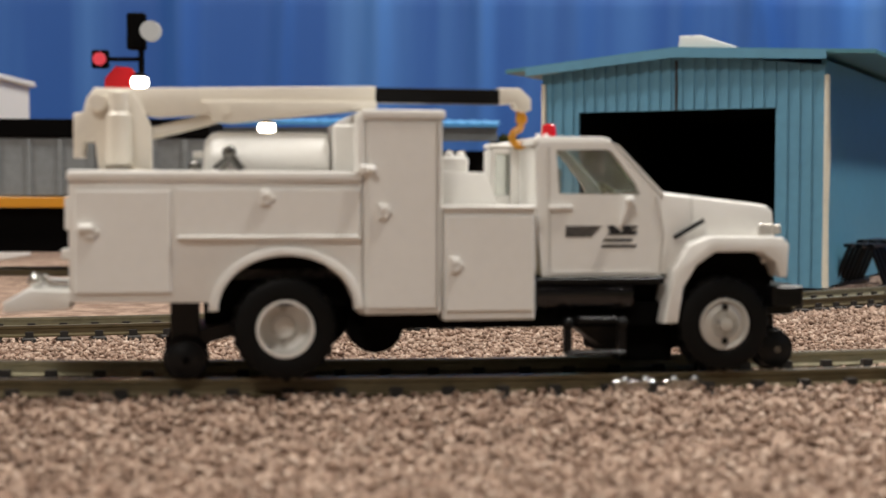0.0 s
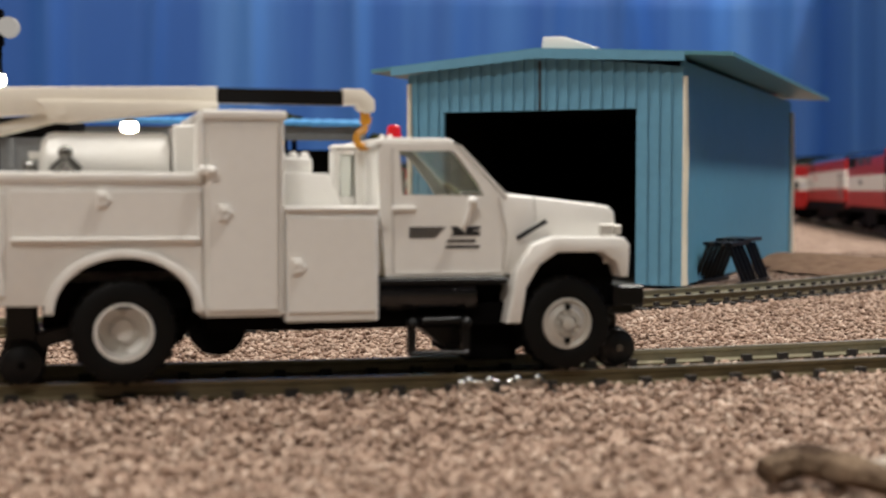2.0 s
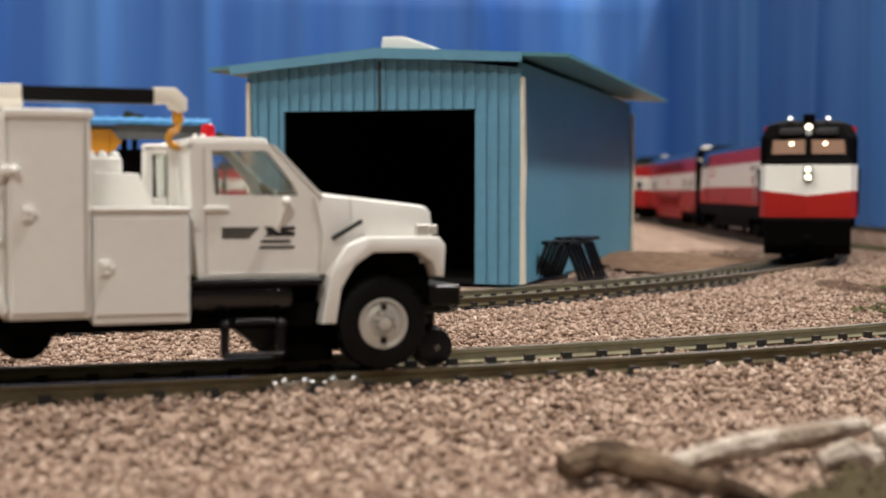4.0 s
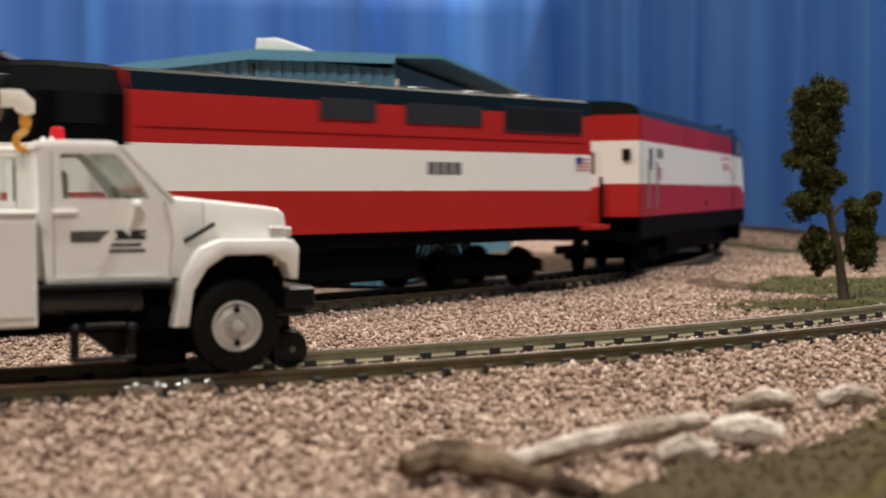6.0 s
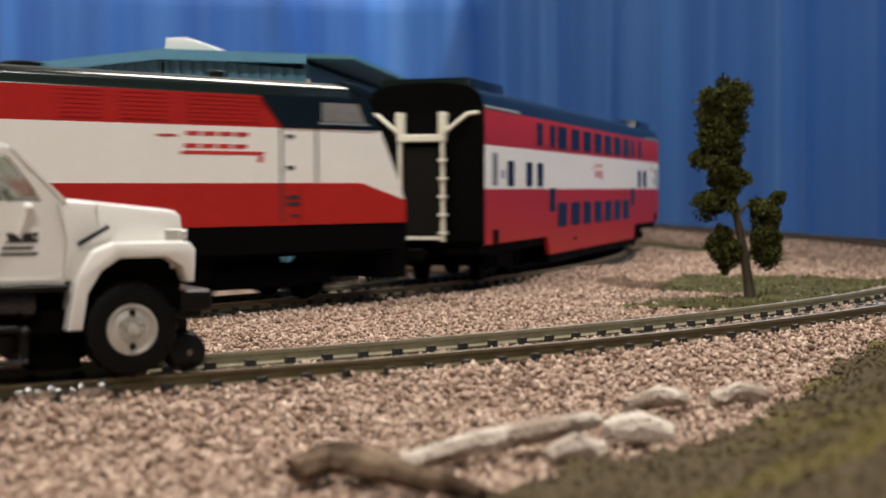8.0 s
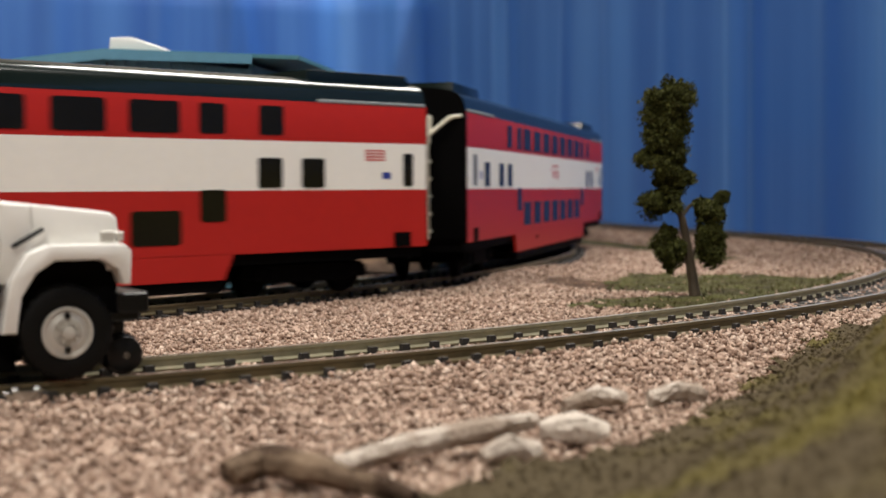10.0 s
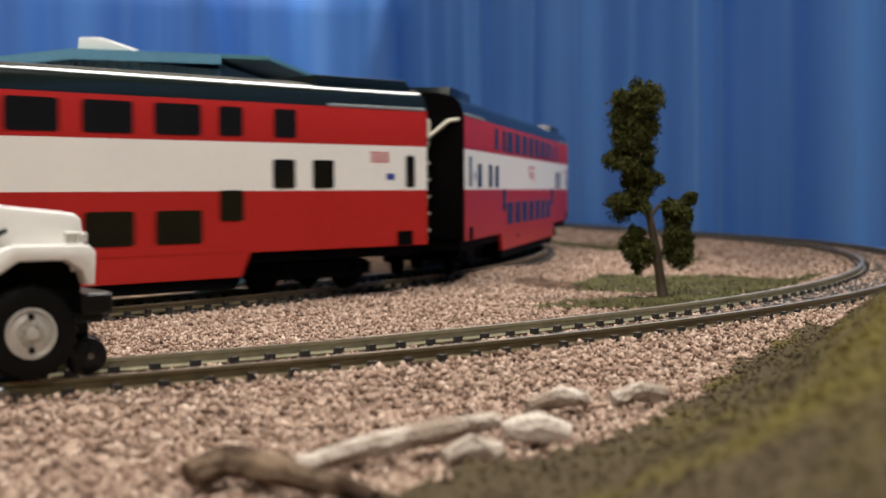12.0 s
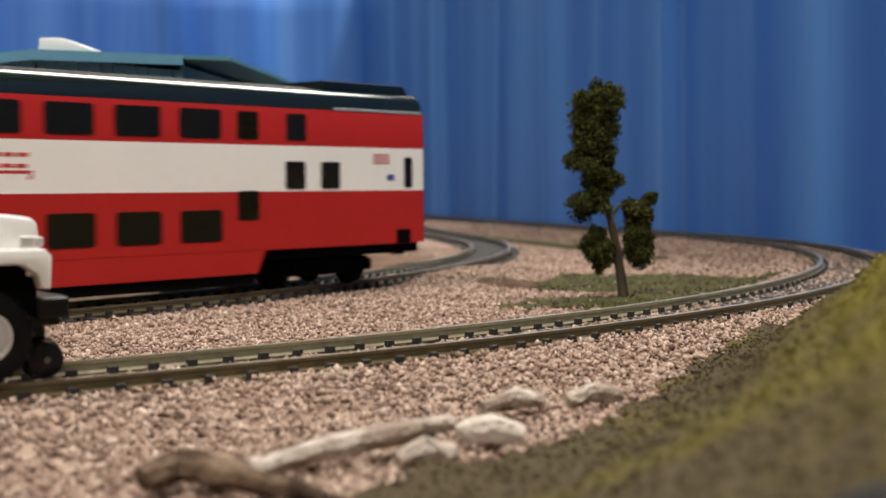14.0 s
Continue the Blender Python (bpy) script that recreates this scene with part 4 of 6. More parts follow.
    turned(bm, [(0.95, 28.7), (0.95, 29.2), (0.82, 30.2), (0.5, 30.4)], "z", (33.6, 11, 0), 16)
    part("beacon", bm, REDLENS, t, "small red roof beacon", True)
    bm = bmesh.new()
    for x in (31.2, 32.2):
        ball(bm, (x, 7.0, 28.7), 0.35)
    part("roof_marker", bm, WHITE, t)
    # fuel tank, step and black undergear on the near side
    bm = bmesh.new()
    turned(bm, [(1.2, 29.4), (1.9, 29.7), (1.9, 41.6), (1.2, 42.0)], "x", (0, 3.0, 9.6), 24)
    part("fuel_tank", bm, GLOSSBLACK, t, "glossy black cylindrical fuel tank", True)
    for x in (30.8, 32.0, 39.2, 40.4):
        bm = bmesh.new()
        turned(bm, [(2.02, x - 0.35), (2.02, x + 0.35)], "x", (0, 3.0, 9.6), 24)
        part("tank_band", bm, GLOSSBLACK, t, "", True)
    bm = bmesh.new()
    box(bm, 29.4, 45.5, 1.0, 2.0, 10.9, 11.7, 0.15)
    box(bm, 34.6, 39.6, 0.8, 3.4, 6.2, 7.0, 0.15)
    for x in (33.5, 40.2):
        box(bm, x - 0.5, x + 0.5, 0.8, 1.8, 2.6, 6.6, 0.15)
        ball(bm, (x, 1.0, 6.3), 0.75)
    box(bm, 33.2, 40.6, 0.6, 2.2, 2.4, 3.0, 0.12)
    prism(bm, [(34.4, 6.2), (40.5, 6.2), (40.5, 3.6), (38.5, 3.2)], 4, 9)
    part("cab_step", bm, BLACK, t, "black cab step", True)
    bm = bmesh.new()
    turned(bm, [(3.4, 5.5), (3.4, 9.5)], "y", (11.0, 0, 6.0), 20)
    turned(bm, [(2.6, 6), (2.6, 22)], "y", (5.0, 0, 6.3), 20)
    part("axle_casing", bm, MATTE, t, "", True)
    # road wheels: duals behind, singles in front
    wheel_parts(t, 0.0, 0.15, 6.15, 5.6, 3.3, True, "rear_wheel")
    wheel_parts(t, 0.0, WD - 0.15, 6.15, -5.6, 3.3, True, "rear_wheel")
    wheel_parts(t, 53.1, 0.7, 5.95, 4.2, 3.1, False, "front_wheel")
    wheel_parts(t, 53.1, WD - 0.7, 5.95, -4.2, 3.1, False, "front_wheel")
    # guide wheels on the rails
    for x, r in ((61.3, 2.35), (-11.2, 2.35)):
        for y, s in ((4.5, 1), (WD - 4.5, -1)):
            bm = bmesh.new()
            turned(bm, [(0.4, -0.3 * s), (r * 0.55, -0.2 * s), (r * 0.75, 0.0), (r * 0.97, 0.1 * s), (r, 0.3 * s), (r, 1.7 * s), (r + 0.35, 1.9 * s), (r + 0.35, 2.4 * s)], seg=28)
            gw = part("guide_wheel", bm, BLACK, t, "small black flanged rail wheel", True)
            gw.matrix_basis = mpose(x, y, r)
            bm = bmesh.new()
            turned(bm, [(0.45, -0.5 * s), (0.35, -0.35 * s)], seg=10)
            part("hub", bm, DARKMETAL if x > 0 else MATTE, gw)
    for y in (6.8, WD - 9.0):
        bm = bmesh.new()
        box(bm, 57.5, 62.0, y, y + 1.8, 2.0, 6.5, 0.2)
        part("front_rail_gear", bm, BLACK, t, "black front guide arm", True)
        bm = bmesh.new()
        box(bm, -13.0, -9.6, y, y + 2.2, 2.2, 9.4, 0.2)
        part("rear_rail_gear", bm, BLACK, t, "black rear guide strut", True)
    bm = bmesh.new()
    prism(bm, [(-11, 3.4), (-11, 5.2), (-5, 6.6), (-5, 5.0)], 7, WD - 7)
    part("guide_arm", bm, BLACK, t, "", True)
    # lettering on the door: speed stripes and words
    for k in range(5):
        bm = bmesh.new()
        z = 17.85 - 0.28 * k
        prism(bm, [(33.4, z), (37.9 - 0.28 * k, z), (37.75 - 0.28 * k, z - 0.21), (33.35, z - 0.21)], yn - 0.05, yn + 0.02)
        part("stripe", bm, DECAL, t, "black speed stripe")
    bm = bmesh.new()
    prism(bm, [(38.5, 17.9), (39.4, 17.9), (40.4, 17.1), (40.5, 17.9), (42.3, 17.9), (42.2, 17.5), (41.2, 17.45), (42.3, 17.2), (42.1, 16.75), (38.4, 16.75), (38.9, 17.1)], yn - 0.06, yn + 0.02)
    part("emblem", bm, DECAL, t, "slanting black emblem")
    for x0, x1, z in ((38.0, 41.6, 15.95), (37.8, 42.1, 15.25)):
        bm = bmesh.new()
        prism(bm, [(x0, z), (x1, z), (x1 + 0.12, z + 0.36), (x0 + 0.12, z + 0.36)], yn - 0.05, yn + 0.02)
        part("lettering_bar", bm, DECAL, t, "thin black lettering bar")
    return t


lorry()


# ---- the passenger train ----
def shell(name, parent, sect, xs, cuts, label, bevel=0.0):
    """A body of one cross-section (y, z, material) carried along x; the section is given from the near sill over the roof to the far sill."""
    bm = bmesh.new()
    rings = [[bm.verts.new((x, y, z)) for y, z, _ in sect] for x in xs]
    n = len(sect)
    for a, b in zip(rings, rings[1:]):
        for k in range(n - 1):
            bm.faces.new((a[k], a[k + 1], b[k + 1], b[k])).material_index = sect[k][2]
        bm.faces.new((a[n - 1], a[0], b[0], b[n - 1])).material_index = 3
    for ring in (rings[0], rings[-1]):
        bm.faces.new(ring).material_index = cuts
    return part(name, bm, [DARKGREEN, RED, LIVWHITE, MATTE], parent, label, True)


def section(w, sill, red, white, top, eave, crown, shoulder, full=0.5):
    """Near side up, round roof, far side down. Materials: 1 red, 2 white, 0 roof."""
    near = [(-w, sill, 1), (-w, red, 2), (-w, white, 1), (-w, top, 0), (-w + 0.4, eave, 0)]
    roof = []
    for k in range(1, 20):
        a = math.pi * k / 20
        roof.append((-(w - shoulder) * math.copysign(abs(math.cos(a)) ** 0.8, math.cos(a)), eave + (crown - eave) * math.sin(a) ** full, 0))
    far = [(w - 0.4, eave, 0), (w, top, 1), (w, white, 2), (w, red, 1), (w, sill, 3)]
    return near + roof + far


def bogie(parent, x, axles, name="bogie"):
    bm = bmesh.new()
    half = (len(axles) - 1) * 0.5
    x0, x1 = min(axles) - 6, max(axles) + 6
    for s in (-1, 1):
        prism(bm, [(x0, 5.0), (x0 + 2, 7.6), (x1 - 2, 7.6), (x1, 5.0), (x1 - 3, 4.2), (x1 - 9, 3.0), (x0 + 9, 3.0), (x0 + 3, 4.2)], s * 11.4 - 0.8, s * 11.4 + 0.8, bevel=0.2)
        for a in axles:
            box(bm, a - 1.8, a + 1.8, s * 12.2 - 0.6, s * 12.2 + 0.6, 3.6, 7.0, 0.2)
            tube(bm, [(a + 4, s * 12.2, 3.6), (a + 4, s * 12.2, 6.8)], 1.1, 8)
    box(bm, x0 + 4, x1 - 4, -9, 9, 4.6, 8.0)
    b = part(name, bm, MATTE, parent, "black four-wheel bogie frame")
    b.matrix_basis = mpose(x, 0, 0)
    for a in axles:
        bm = bmesh.new()
        for s in (-1, 1):
            turned(bm, [(0.8, s * 7.2), (5.6, s * 7.4), (5.6, s * 7.9), (5.1, s * 8.1), (5.0, s * 10.0), (2.0, s * 10.1)], c=(a, 0, 5.0), seg=24)
        turned(bm, [(1.0, -7.5), (1.0, 7.5)], c=(a, 0, 5.0), seg=10)
        part("wheelset", bm, MATTE, b, "", True)
    return b


def bar_row(bm, xs, w, z0, z1, y, s, t=1.0):
    """A row of slanting double bars."""
    for x in xs:
        for a, c in ((x, z0), (x + 0.18 * (z1 - z0 - t), z1 - t)):
            prism(bm, [(a, c), (a + w, c), (a + w + 0.18 * t, c + t), (a + 0.18 * t, c + t)], y, y + 0.07 * s)


def plate(parent, name, x0, x1, z0, z1, y, mats, label="", r=0.5, depth=0.28):
    """A thin rounded panel set just proud of a side at y (negative: the near side)."""
    s = -1 if y < 0 else 1
    bm = bmesh.new()
    pts = []
    for cx, cz, a0 in ((x1 - r, z1 - r, 0), (x0 + r, z1 - r, 90), (x0 + r, z0 + r, 180), (x1 - r, z0 + r, 270)):
        for k in range(3):
            a = radians(a0 + 45 * k)
            pts.append((cx + r * math.cos(a), cz + r * math.sin(a)))
    prism(bm, pts, y - 0.10 * s, y + depth * s * 0.5)
    return part(name, bm, mats, parent, label)


WIDE = [88.5, 109.0, 129.0, 149.0, 168.5, 188.0, 207.5]


def coach(name, label, group="coaches of the train"):
    c = thing(name, Matrix.Identity(4), label, "train coach", group)
    L, W = 300.0, 17.4
    # centre section reaches low; the ends are cut up over the bogies
    sect = section(W, 11.0, 26.4, 38.6, 48.6, 49.6, 55.8, 0.8, 0.6)
    body = shell("body", c, sect, [-150, -149.2, 149.2, 150], 3, "red coach body with a broad white band and dark roof")
    bm = bmesh.new()
    o = [(-73, 5.0), (83, 5.0), (86, 11.2), (-77, 11.2)]
    for s in (-1, 1):
        prism(bm, o, s * W, s * (W - 1.2))
    part("skirt", bm, RED, c, "low red skirt between the bogies")
    bm = bmesh.new()
    prism(bm, [(-72, 2.2), (82, 2.2), (84, 5.0), (-74, 5.0)], -W + 0.6, W - 0.6)
    box(bm, -149, 149, -W + 1.6, W - 1.6, 8.2, 11.2)
    part("underframe", bm, MATTE, c, "black underframe")
    # raised roof end and gutter
    for x0, x1 in ((-149.5, -112.0), (112.0, 149.5)):
        bm = bmesh.new()
        prism(bm, [(x0, 53.4), (x1, 53.4), (x1 - 3, 57.2), (x0 + 1, 57.2)], -13.0, 13.0, bevel=0.4)
        part("roof_hatch", bm, DARKGREEN, c, "raised dark roof end", True)
        for y in (-W - 0.15, W - 0.6):
            bm = bmesh.new()
            box(bm, x0 + 0.5, x1, y, y + 0.75, 48.5, 49.4, 0.2)
            part("gutter", bm, GREYCAR, c, "pale grey roof gutter")
    for y in (-W, W):
        for x in WIDE:
            for z0, z1 in ((39.9, 47.3), (13.8, 21.8)):
                plate(c, "window", x - 150, x - 136.4, z0, z1, y, PANE, "dark tinted window" if z0 > 39 else "", 0.8)
        for x, z0, z1 in ((59.5, 40.0, 47.2), (77, 40.0, 47.2), (226.5, 40.0, 47.2), (244.0, 40.0, 47.2), (24, 27.2, 34.6), (46, 27.2, 34.6), (60, 27.2, 34.6), (243.5, 27.0, 34.4), (257.0, 27.0, 34.4), (77, 19.0, 26.6), (226.5, 19.0, 26.6)):
            plate(c, "window", x - 150, x - 142.6, z0, z1, y, PANE, "", 0.7)
        plate(c, "door_window", 8 - 150, 13 - 150, 27.4, 36.6, y, LITPANE, "narrow door window, grey for the light seen through it", 0.7)
        plate(c, "door_window", 291.5 - 150, 295.0 - 150, 27.2, 36.0, y, PANE, "", 0.7)
        # lettering: slanted red emblem with an underline, blue panel, small flag
        s = -1 if y < 0 else 1
        bm = bmesh.new()
        for x0, x1, z0, z1 in ((-7, 9, 30.9, 31.6), (-11.5, -7.5, 33.8, 34.3), (8, 9, 29.6, 30.8)):
            prism(bm, [(x0, z0), (x1, z0), (x1 + 0.5, z1), (x0 + 0.5, z1)], y, y + 0.06 * s)
        bar_row(bm, (-6.0, -2.4, 1.2, 4.8), 3.0, 32.2, 35.6, y, s, 0.9)
        o = part("emblem", bm, LETTER, c, "small red emblem with an underline")
        o.matrix_basis = mpose(6, 0, 0)
        for x0, x1, z0, z1 in ((17.5, 20.5, 29.5, 31.8), (284, 287, 29.2, 31.0)):
            bm = bmesh.new()
            prism(bm, [(x0 - 150, z0), (x1 - 150, z0), (x1 - 150, z1), (x0 - 150, z1)], y, y + 0.06 * s)
            part("notice", bm, LETTERBLUE, c, "small blue notice")
        bm = bmesh.new()
        for k in range(4):
            prism(bm, [(278 - 150, 34.0 + 0.8 * k), (285 - 150, 34.0 + 0.8 * k), (285 - 150, 34.4 + 0.8 * k), (278 - 150, 34.4 + 0.8 * k)], y, y + 0.06 * s)
        part("flag_stripes", bm, LETTER, c, "small red striped flag")
        bm = bmesh.new()
        box(bm, 112 - 150, 118 - 150, y - 0.1, y + 0.1, 8.6, 9.4)
        part("number_bar", bm, MATTE, c, "dark number bar")
        for x0 in (8, 288):
            bm = bmesh.new()
            box(bm, x0 - 150, x0 - 144, y - 0.2, y + 0.2, 11.1, 15.0)
            part("step_recess", bm, MATTE, c, "dark step recess")
    # ends: dark vestibule with cream diaphragm frame
    for e, s in ((-150.0, -1), (150.0, 1)):
        bm = bmesh.new()
        box(bm, e - 0.9 if s < 0 else e, e if s < 0 else e + 0.9, -W + 0.5, W - 0.5, 12, 49.2)
        part("end_wall", bm, MATTE, c, "black end wall")
        if s < 0:
            bm = bmesh.new()
            for y in (-6.2, 6.2):
                tube(bm, [(e - 2.6, y, 12), (e - 2.6, y, 44)], 0.6, 8)
                box(bm, e - 3.4, e - 1.0, y - 1.1, y + 1.1, 41.5, 47.5, 0.2)
                tube(bm, [(e - 2.6, y * 1.1, 42.0), (e - 1.6, y * 2.1, 47.0), (e - 0.6, y * 2.6, 47.4)], 0.55, 8)
            for k in range(5):
                box(bm, e - 3.6, e - 1.6, -7.3, -5.1, 14 + 5 * k, 14.8 + 5 * k)
            box(bm, e - 3.4, e - 1.0, -7.0, 7.0, 39.5, 41.5, 0.2)
            box(bm, e - 3.0, e - 1.0, -6.0, 6.0, 12.5, 13.4)
            part("diaphragm_frame", bm, TRIM, c, "cream plastic gangway frame with ladder rungs", True)
            bm = bmesh.new()
            box(bm, e - 2.0, e - 0.95, -5.2, 5.2, 14, 38)
            part("gangway_door", bm, INSIDE, c)
        bm = bmesh.new()
        box(bm, e - 7 if s < 0 else e, e if s < 0 else e + 7, -1.2, 1.2, 7.2, 9.2, 0.3)
        box(bm, (e - 9 if s < 0 else e + 6), (e - 6 if s < 0 else e + 9), -1.9, 1.9, 6.6, 10.2, 0.4)
        part("coupler", bm, MATTE, c, "black coupler")
    bogie(c, -112, (-15, 15))
    bogie(c, 112, (-15, 15))
    return c


def front_outline(parent, name, pts, y0, y1, mats, label="", bevel=0.0, mi=0):
    bm = bmesh.new()
    prism(bm, pts, y0, y1, mi, bevel)
    return part(name, bm, mats, parent, label, bool(bevel))


def long_loco():
    """Streamlined six-axle locomotive; its sloping cab faces +x."""
    c = thing("diesel_locomotive", Matrix.Identity(4), "red and white streamlined model diesel locomotive with a sloping nose", "locomotive", "locomotives of the train")
    W = 17.0
    sect = section(W, 18.0, 28.0, 41.0, 48.4, 49.0, 53.2, 0.6, 0.62)
    shell("body", c, sect, [-117, -116.2, 98], 0, "red body with a broad white band")
    # rear end panel keeps the bands
    for z0, z1, m in ((18, 28, RED), (28, 41, LIVWHITE), (41, 48.8, RED)):
        bm = bmesh.new()
        box(bm, -117.5, -116.9, -W + 0.2, W - 0.2, z0, z1)
        part("end_panel", bm, m, c, "", False)
    bm = bmesh.new()
    box(bm, -117.9, -117.4, -4.2, 4.2, 19, 38.5, 0.1)
    part("end_door", bm, LIVWHITE, c, "white end door")
    for y0, y1, z0, z1 in ((-3.0, 3.0, 31, 37.5), (-14.0, -11.5, 35, 38.5), (11.5, 14.0, 35, 38.5)):
        bm = bmesh.new()
        box(bm, -118.2, -117.85, y0, y1, z0, z1)
        part("end_window", bm, PANE, c)
    bm = bmesh.new()
    box(bm, -119.0, -118.0, -4.6, 4.6, 12, 27.0, 0.15)
    part("end_gangway", bm, RED, c, "red end gangway plate")
    for y in (-5.2, 5.2):
        bm = bmesh.new()
        tube(bm, [(-118.8, y, 12), (-118.8, y, 30)], 0.5, 6)
        part("gangway_post", bm, MATTE, c)
    # the nose: stacked bands that share one slope
    def at(z):
        return 119.0 - max(0.0, z - 24.0) * 0.48
    for z0, z1, m, nm in ((18, 23, RED, "nose_band"), (23, 41, LIVWHITE, "nose_band"), (41, 49.2, DARKGREEN, "cab_top")):
        bm = bmesh.new()
        rings = []
        for z in (z0, (z0 + z1) / 2, z1):
            w = W - 0.02 if z < 48 else W - 0.6
            e = at(z)
            rings.append([bm.verts.new(p) for p in ((82, -w, z), (e - 3.5, -w, z), (e - 1, -w + 3, z), (e, -w + 8, z), (e, w - 8, z), (e - 1, w - 3, z), (e - 3.5, w, z), (82, w, z))])
        for a, b in zip(rings, rings[1:]):
            for k in range(8):
                bm.faces.new((a[k], a[(k + 1) % 8], b[(k + 1) % 8], b[k]))
        bm.faces.new(rings[0])
        bm.faces.new(rings[-1])
        part(nm, bm, m, c, "sloping nose", False)
    for s in (-1, 1):
        y = s * W
        # red lower band rises into the nose; dark wedge before the cab
        front_outline(c, "nose_flash", [(82, 18.05), (115.2, 18.05), (115.3, 23.6), (101, 28.0), (82, 28.0)], y - 0.25, y + 0.25, RED, "red flash on the nose side")
        front_outline(c, "cab_wedge", [(70.5, 48.6), (102.6, 48.6), (106.4, 41.1), (77, 41.1)], y - 0.25, y + 0.25, DARKGREEN, "dark wedge before the cab")
        front_outline(c, "cab_window", [(88.6, 42.8), (102.2, 42.8), (99.8, 47.4), (88.6, 47.4)], y - 0.4, y + 0.4, LITPANE, "cab side window, grey for the light it reflects")
        front_outline(c, "window_frame", [(87.8, 42.1), (103.4, 42.1), (103.1, 42.7), (87.8, 42.7)], y - 0.45, y + 0.45, GREYCAR)
        bm = bmesh.new()
        for x in (76.4, 86.8):
            box(bm, x, x + 0.6, y - 0.12, y + 0.12, 18.6, 41.0)
        box(bm, 79.0, 85.0, y - 0.1, y + 0.1, 20.0, 20.6)
        for z in (22.6, 24.2, 31.2, 38.6):
            box(bm, 78.2, 80.4 if z > 30 else 84.2, y - 0.14, y + 0.14, z, z + 0.9)
        part("cab_door", bm, GREYLOUVRE, c, "cab door outline")
        # lettering: slanted red emblem with an underline
        bm = bmesh.new()
        for x0, x1, z0, z1 in ((49, 71.5, 34.5, 35.3), (43, 48, 38.3, 38.9), (69.8, 71.2, 32.8, 34.3)):
            prism(bm, [(x0, z0), (x1, z0), (x1 + 0.4, z1), (x0 + 0.4, z1)], y, y + 0.07 * s)
        bar_row(bm, (50.0, 54.4, 58.8, 63.2), 3.6, 35.9, 39.7, y, s)
        part("emblem", bm, LETTER, c, "small red emblem with an underline")
        bm = bmesh.new()
        for k in range(3):
            box(bm, -92 + 3.6 * k, -89.4 + 3.6 * k, y - 0.07, y + 0.07, 36.2, 39.2)
        part("number_bar", bm, GREYLOUVRE, c, "dark number bars")
        bm = bmesh.new()
        for k in range(4):
            box(bm, -92, -84, y - 0.07, y + 0.07, 29.8 + 0.9 * k, 30.3 + 0.9 * k)
        part("flag_stripes", bm, LETTER, c, "small striped flag")
        plate(c, "side_window", -104, -100, 32.5, 39, y, PANE, "", 0.6)
        for x in (-109.0, -95.5):
            bm = bmesh.new()
            tube(bm, [(x, y, 20.5), (x, y + 0.9 * s, 21.0), (x, y + 0.9 * s, 34.5), (x, y, 35.0)], 0.32, 6)
            part("grab_rail", bm, GREYCAR, c, "grey vertical grab rail", True)
        plate(c, "flag_canton", -92, -88.6, 31.4, 33.6, y, LETTERBLUE, "blue corner of the flag", 0.1, 0.2)
        for x0, x1 in ((-42, -30), (20, 30), (34, 46), (51, 71)):
            bm = bmesh.new()
            box(bm, x0, x1, y - 0.05, y + 0.05, 41.9, 48.2)
            for k in range(7):
                box(bm, x0, x1, y - 0.14, y + 0.14, 42.0 + k * 0.95, 42.45 + k * 0.95)
            part("grille", bm, RED, c, "red louvred grille")
        bm = bmesh.new()
        box(bm, -117, 114.5, y - 0.05 - (0.6 if s > 0 else 0), y + 0.05 + (0.6 if s < 0 else 0), 11.5, 18.0)
        box(bm, 5, 8, y - 0.1, y + 0.1, 20, 22.4)
        part("side_sill", bm, MATTE, c, "black lower side sill")
    bm = bmesh.new()
    box(bm, -60, 60, -14, 14, 4.5, 12, 0.6)
    box(bm, -115, 112, -15.5, 15.5, 10.5, 13.5)
    box(bm, 109, 118, -15, 15, 4, 18, 0.6)
    part("fuel_tank", bm, MATTE, c, "black tank and underframe")
    bm = bmesh.new()
    prism(bm, [(107.9, 47.5), (110.6, 42.2), (110.0, 42.2), (107.3, 47.5)], -8.6, 8.6)
    part("windscreen", bm, PANE, c, "dark raked windscreen")
    front_outline(c, "cab_roof", [(97.9, 49.0), (97.9, 53.0), (102.5, 52.3), (106.0, 50.8), (107.2, 49.0)], -W + 2.4, W - 2.4, DARKGREEN, "rounded dark cab roof", 0.5)
    for x, r, h in ((-70, 6.0, 52.4), (-52, 6.0, 52.4), (20, 5.0, 52.6), (70, 2.4, 53.4)):
        bm = bmesh.new()
        turned(bm, [(r, 52.4), (r, h + 1.4), (r - 0.8, h + 1.8), (0.4, h + 1.8)], "z", (x, 0, 0), 20)
        part("roof_fan", bm, DARKGREEN, c, "", True)
    for x in (-76, 74):
        bogie(c, x, (-16, 16))
    for e, s in ((-119, -1), (118, 1)):
        bm = bmesh.new()
        box(bm, min(e, e + 6 * s), max(e, e + 6 * s), -1.4, 1.4, 7.2, 9.6, 0.3)
        part("coupler", bm, MATTE, c)
    return c


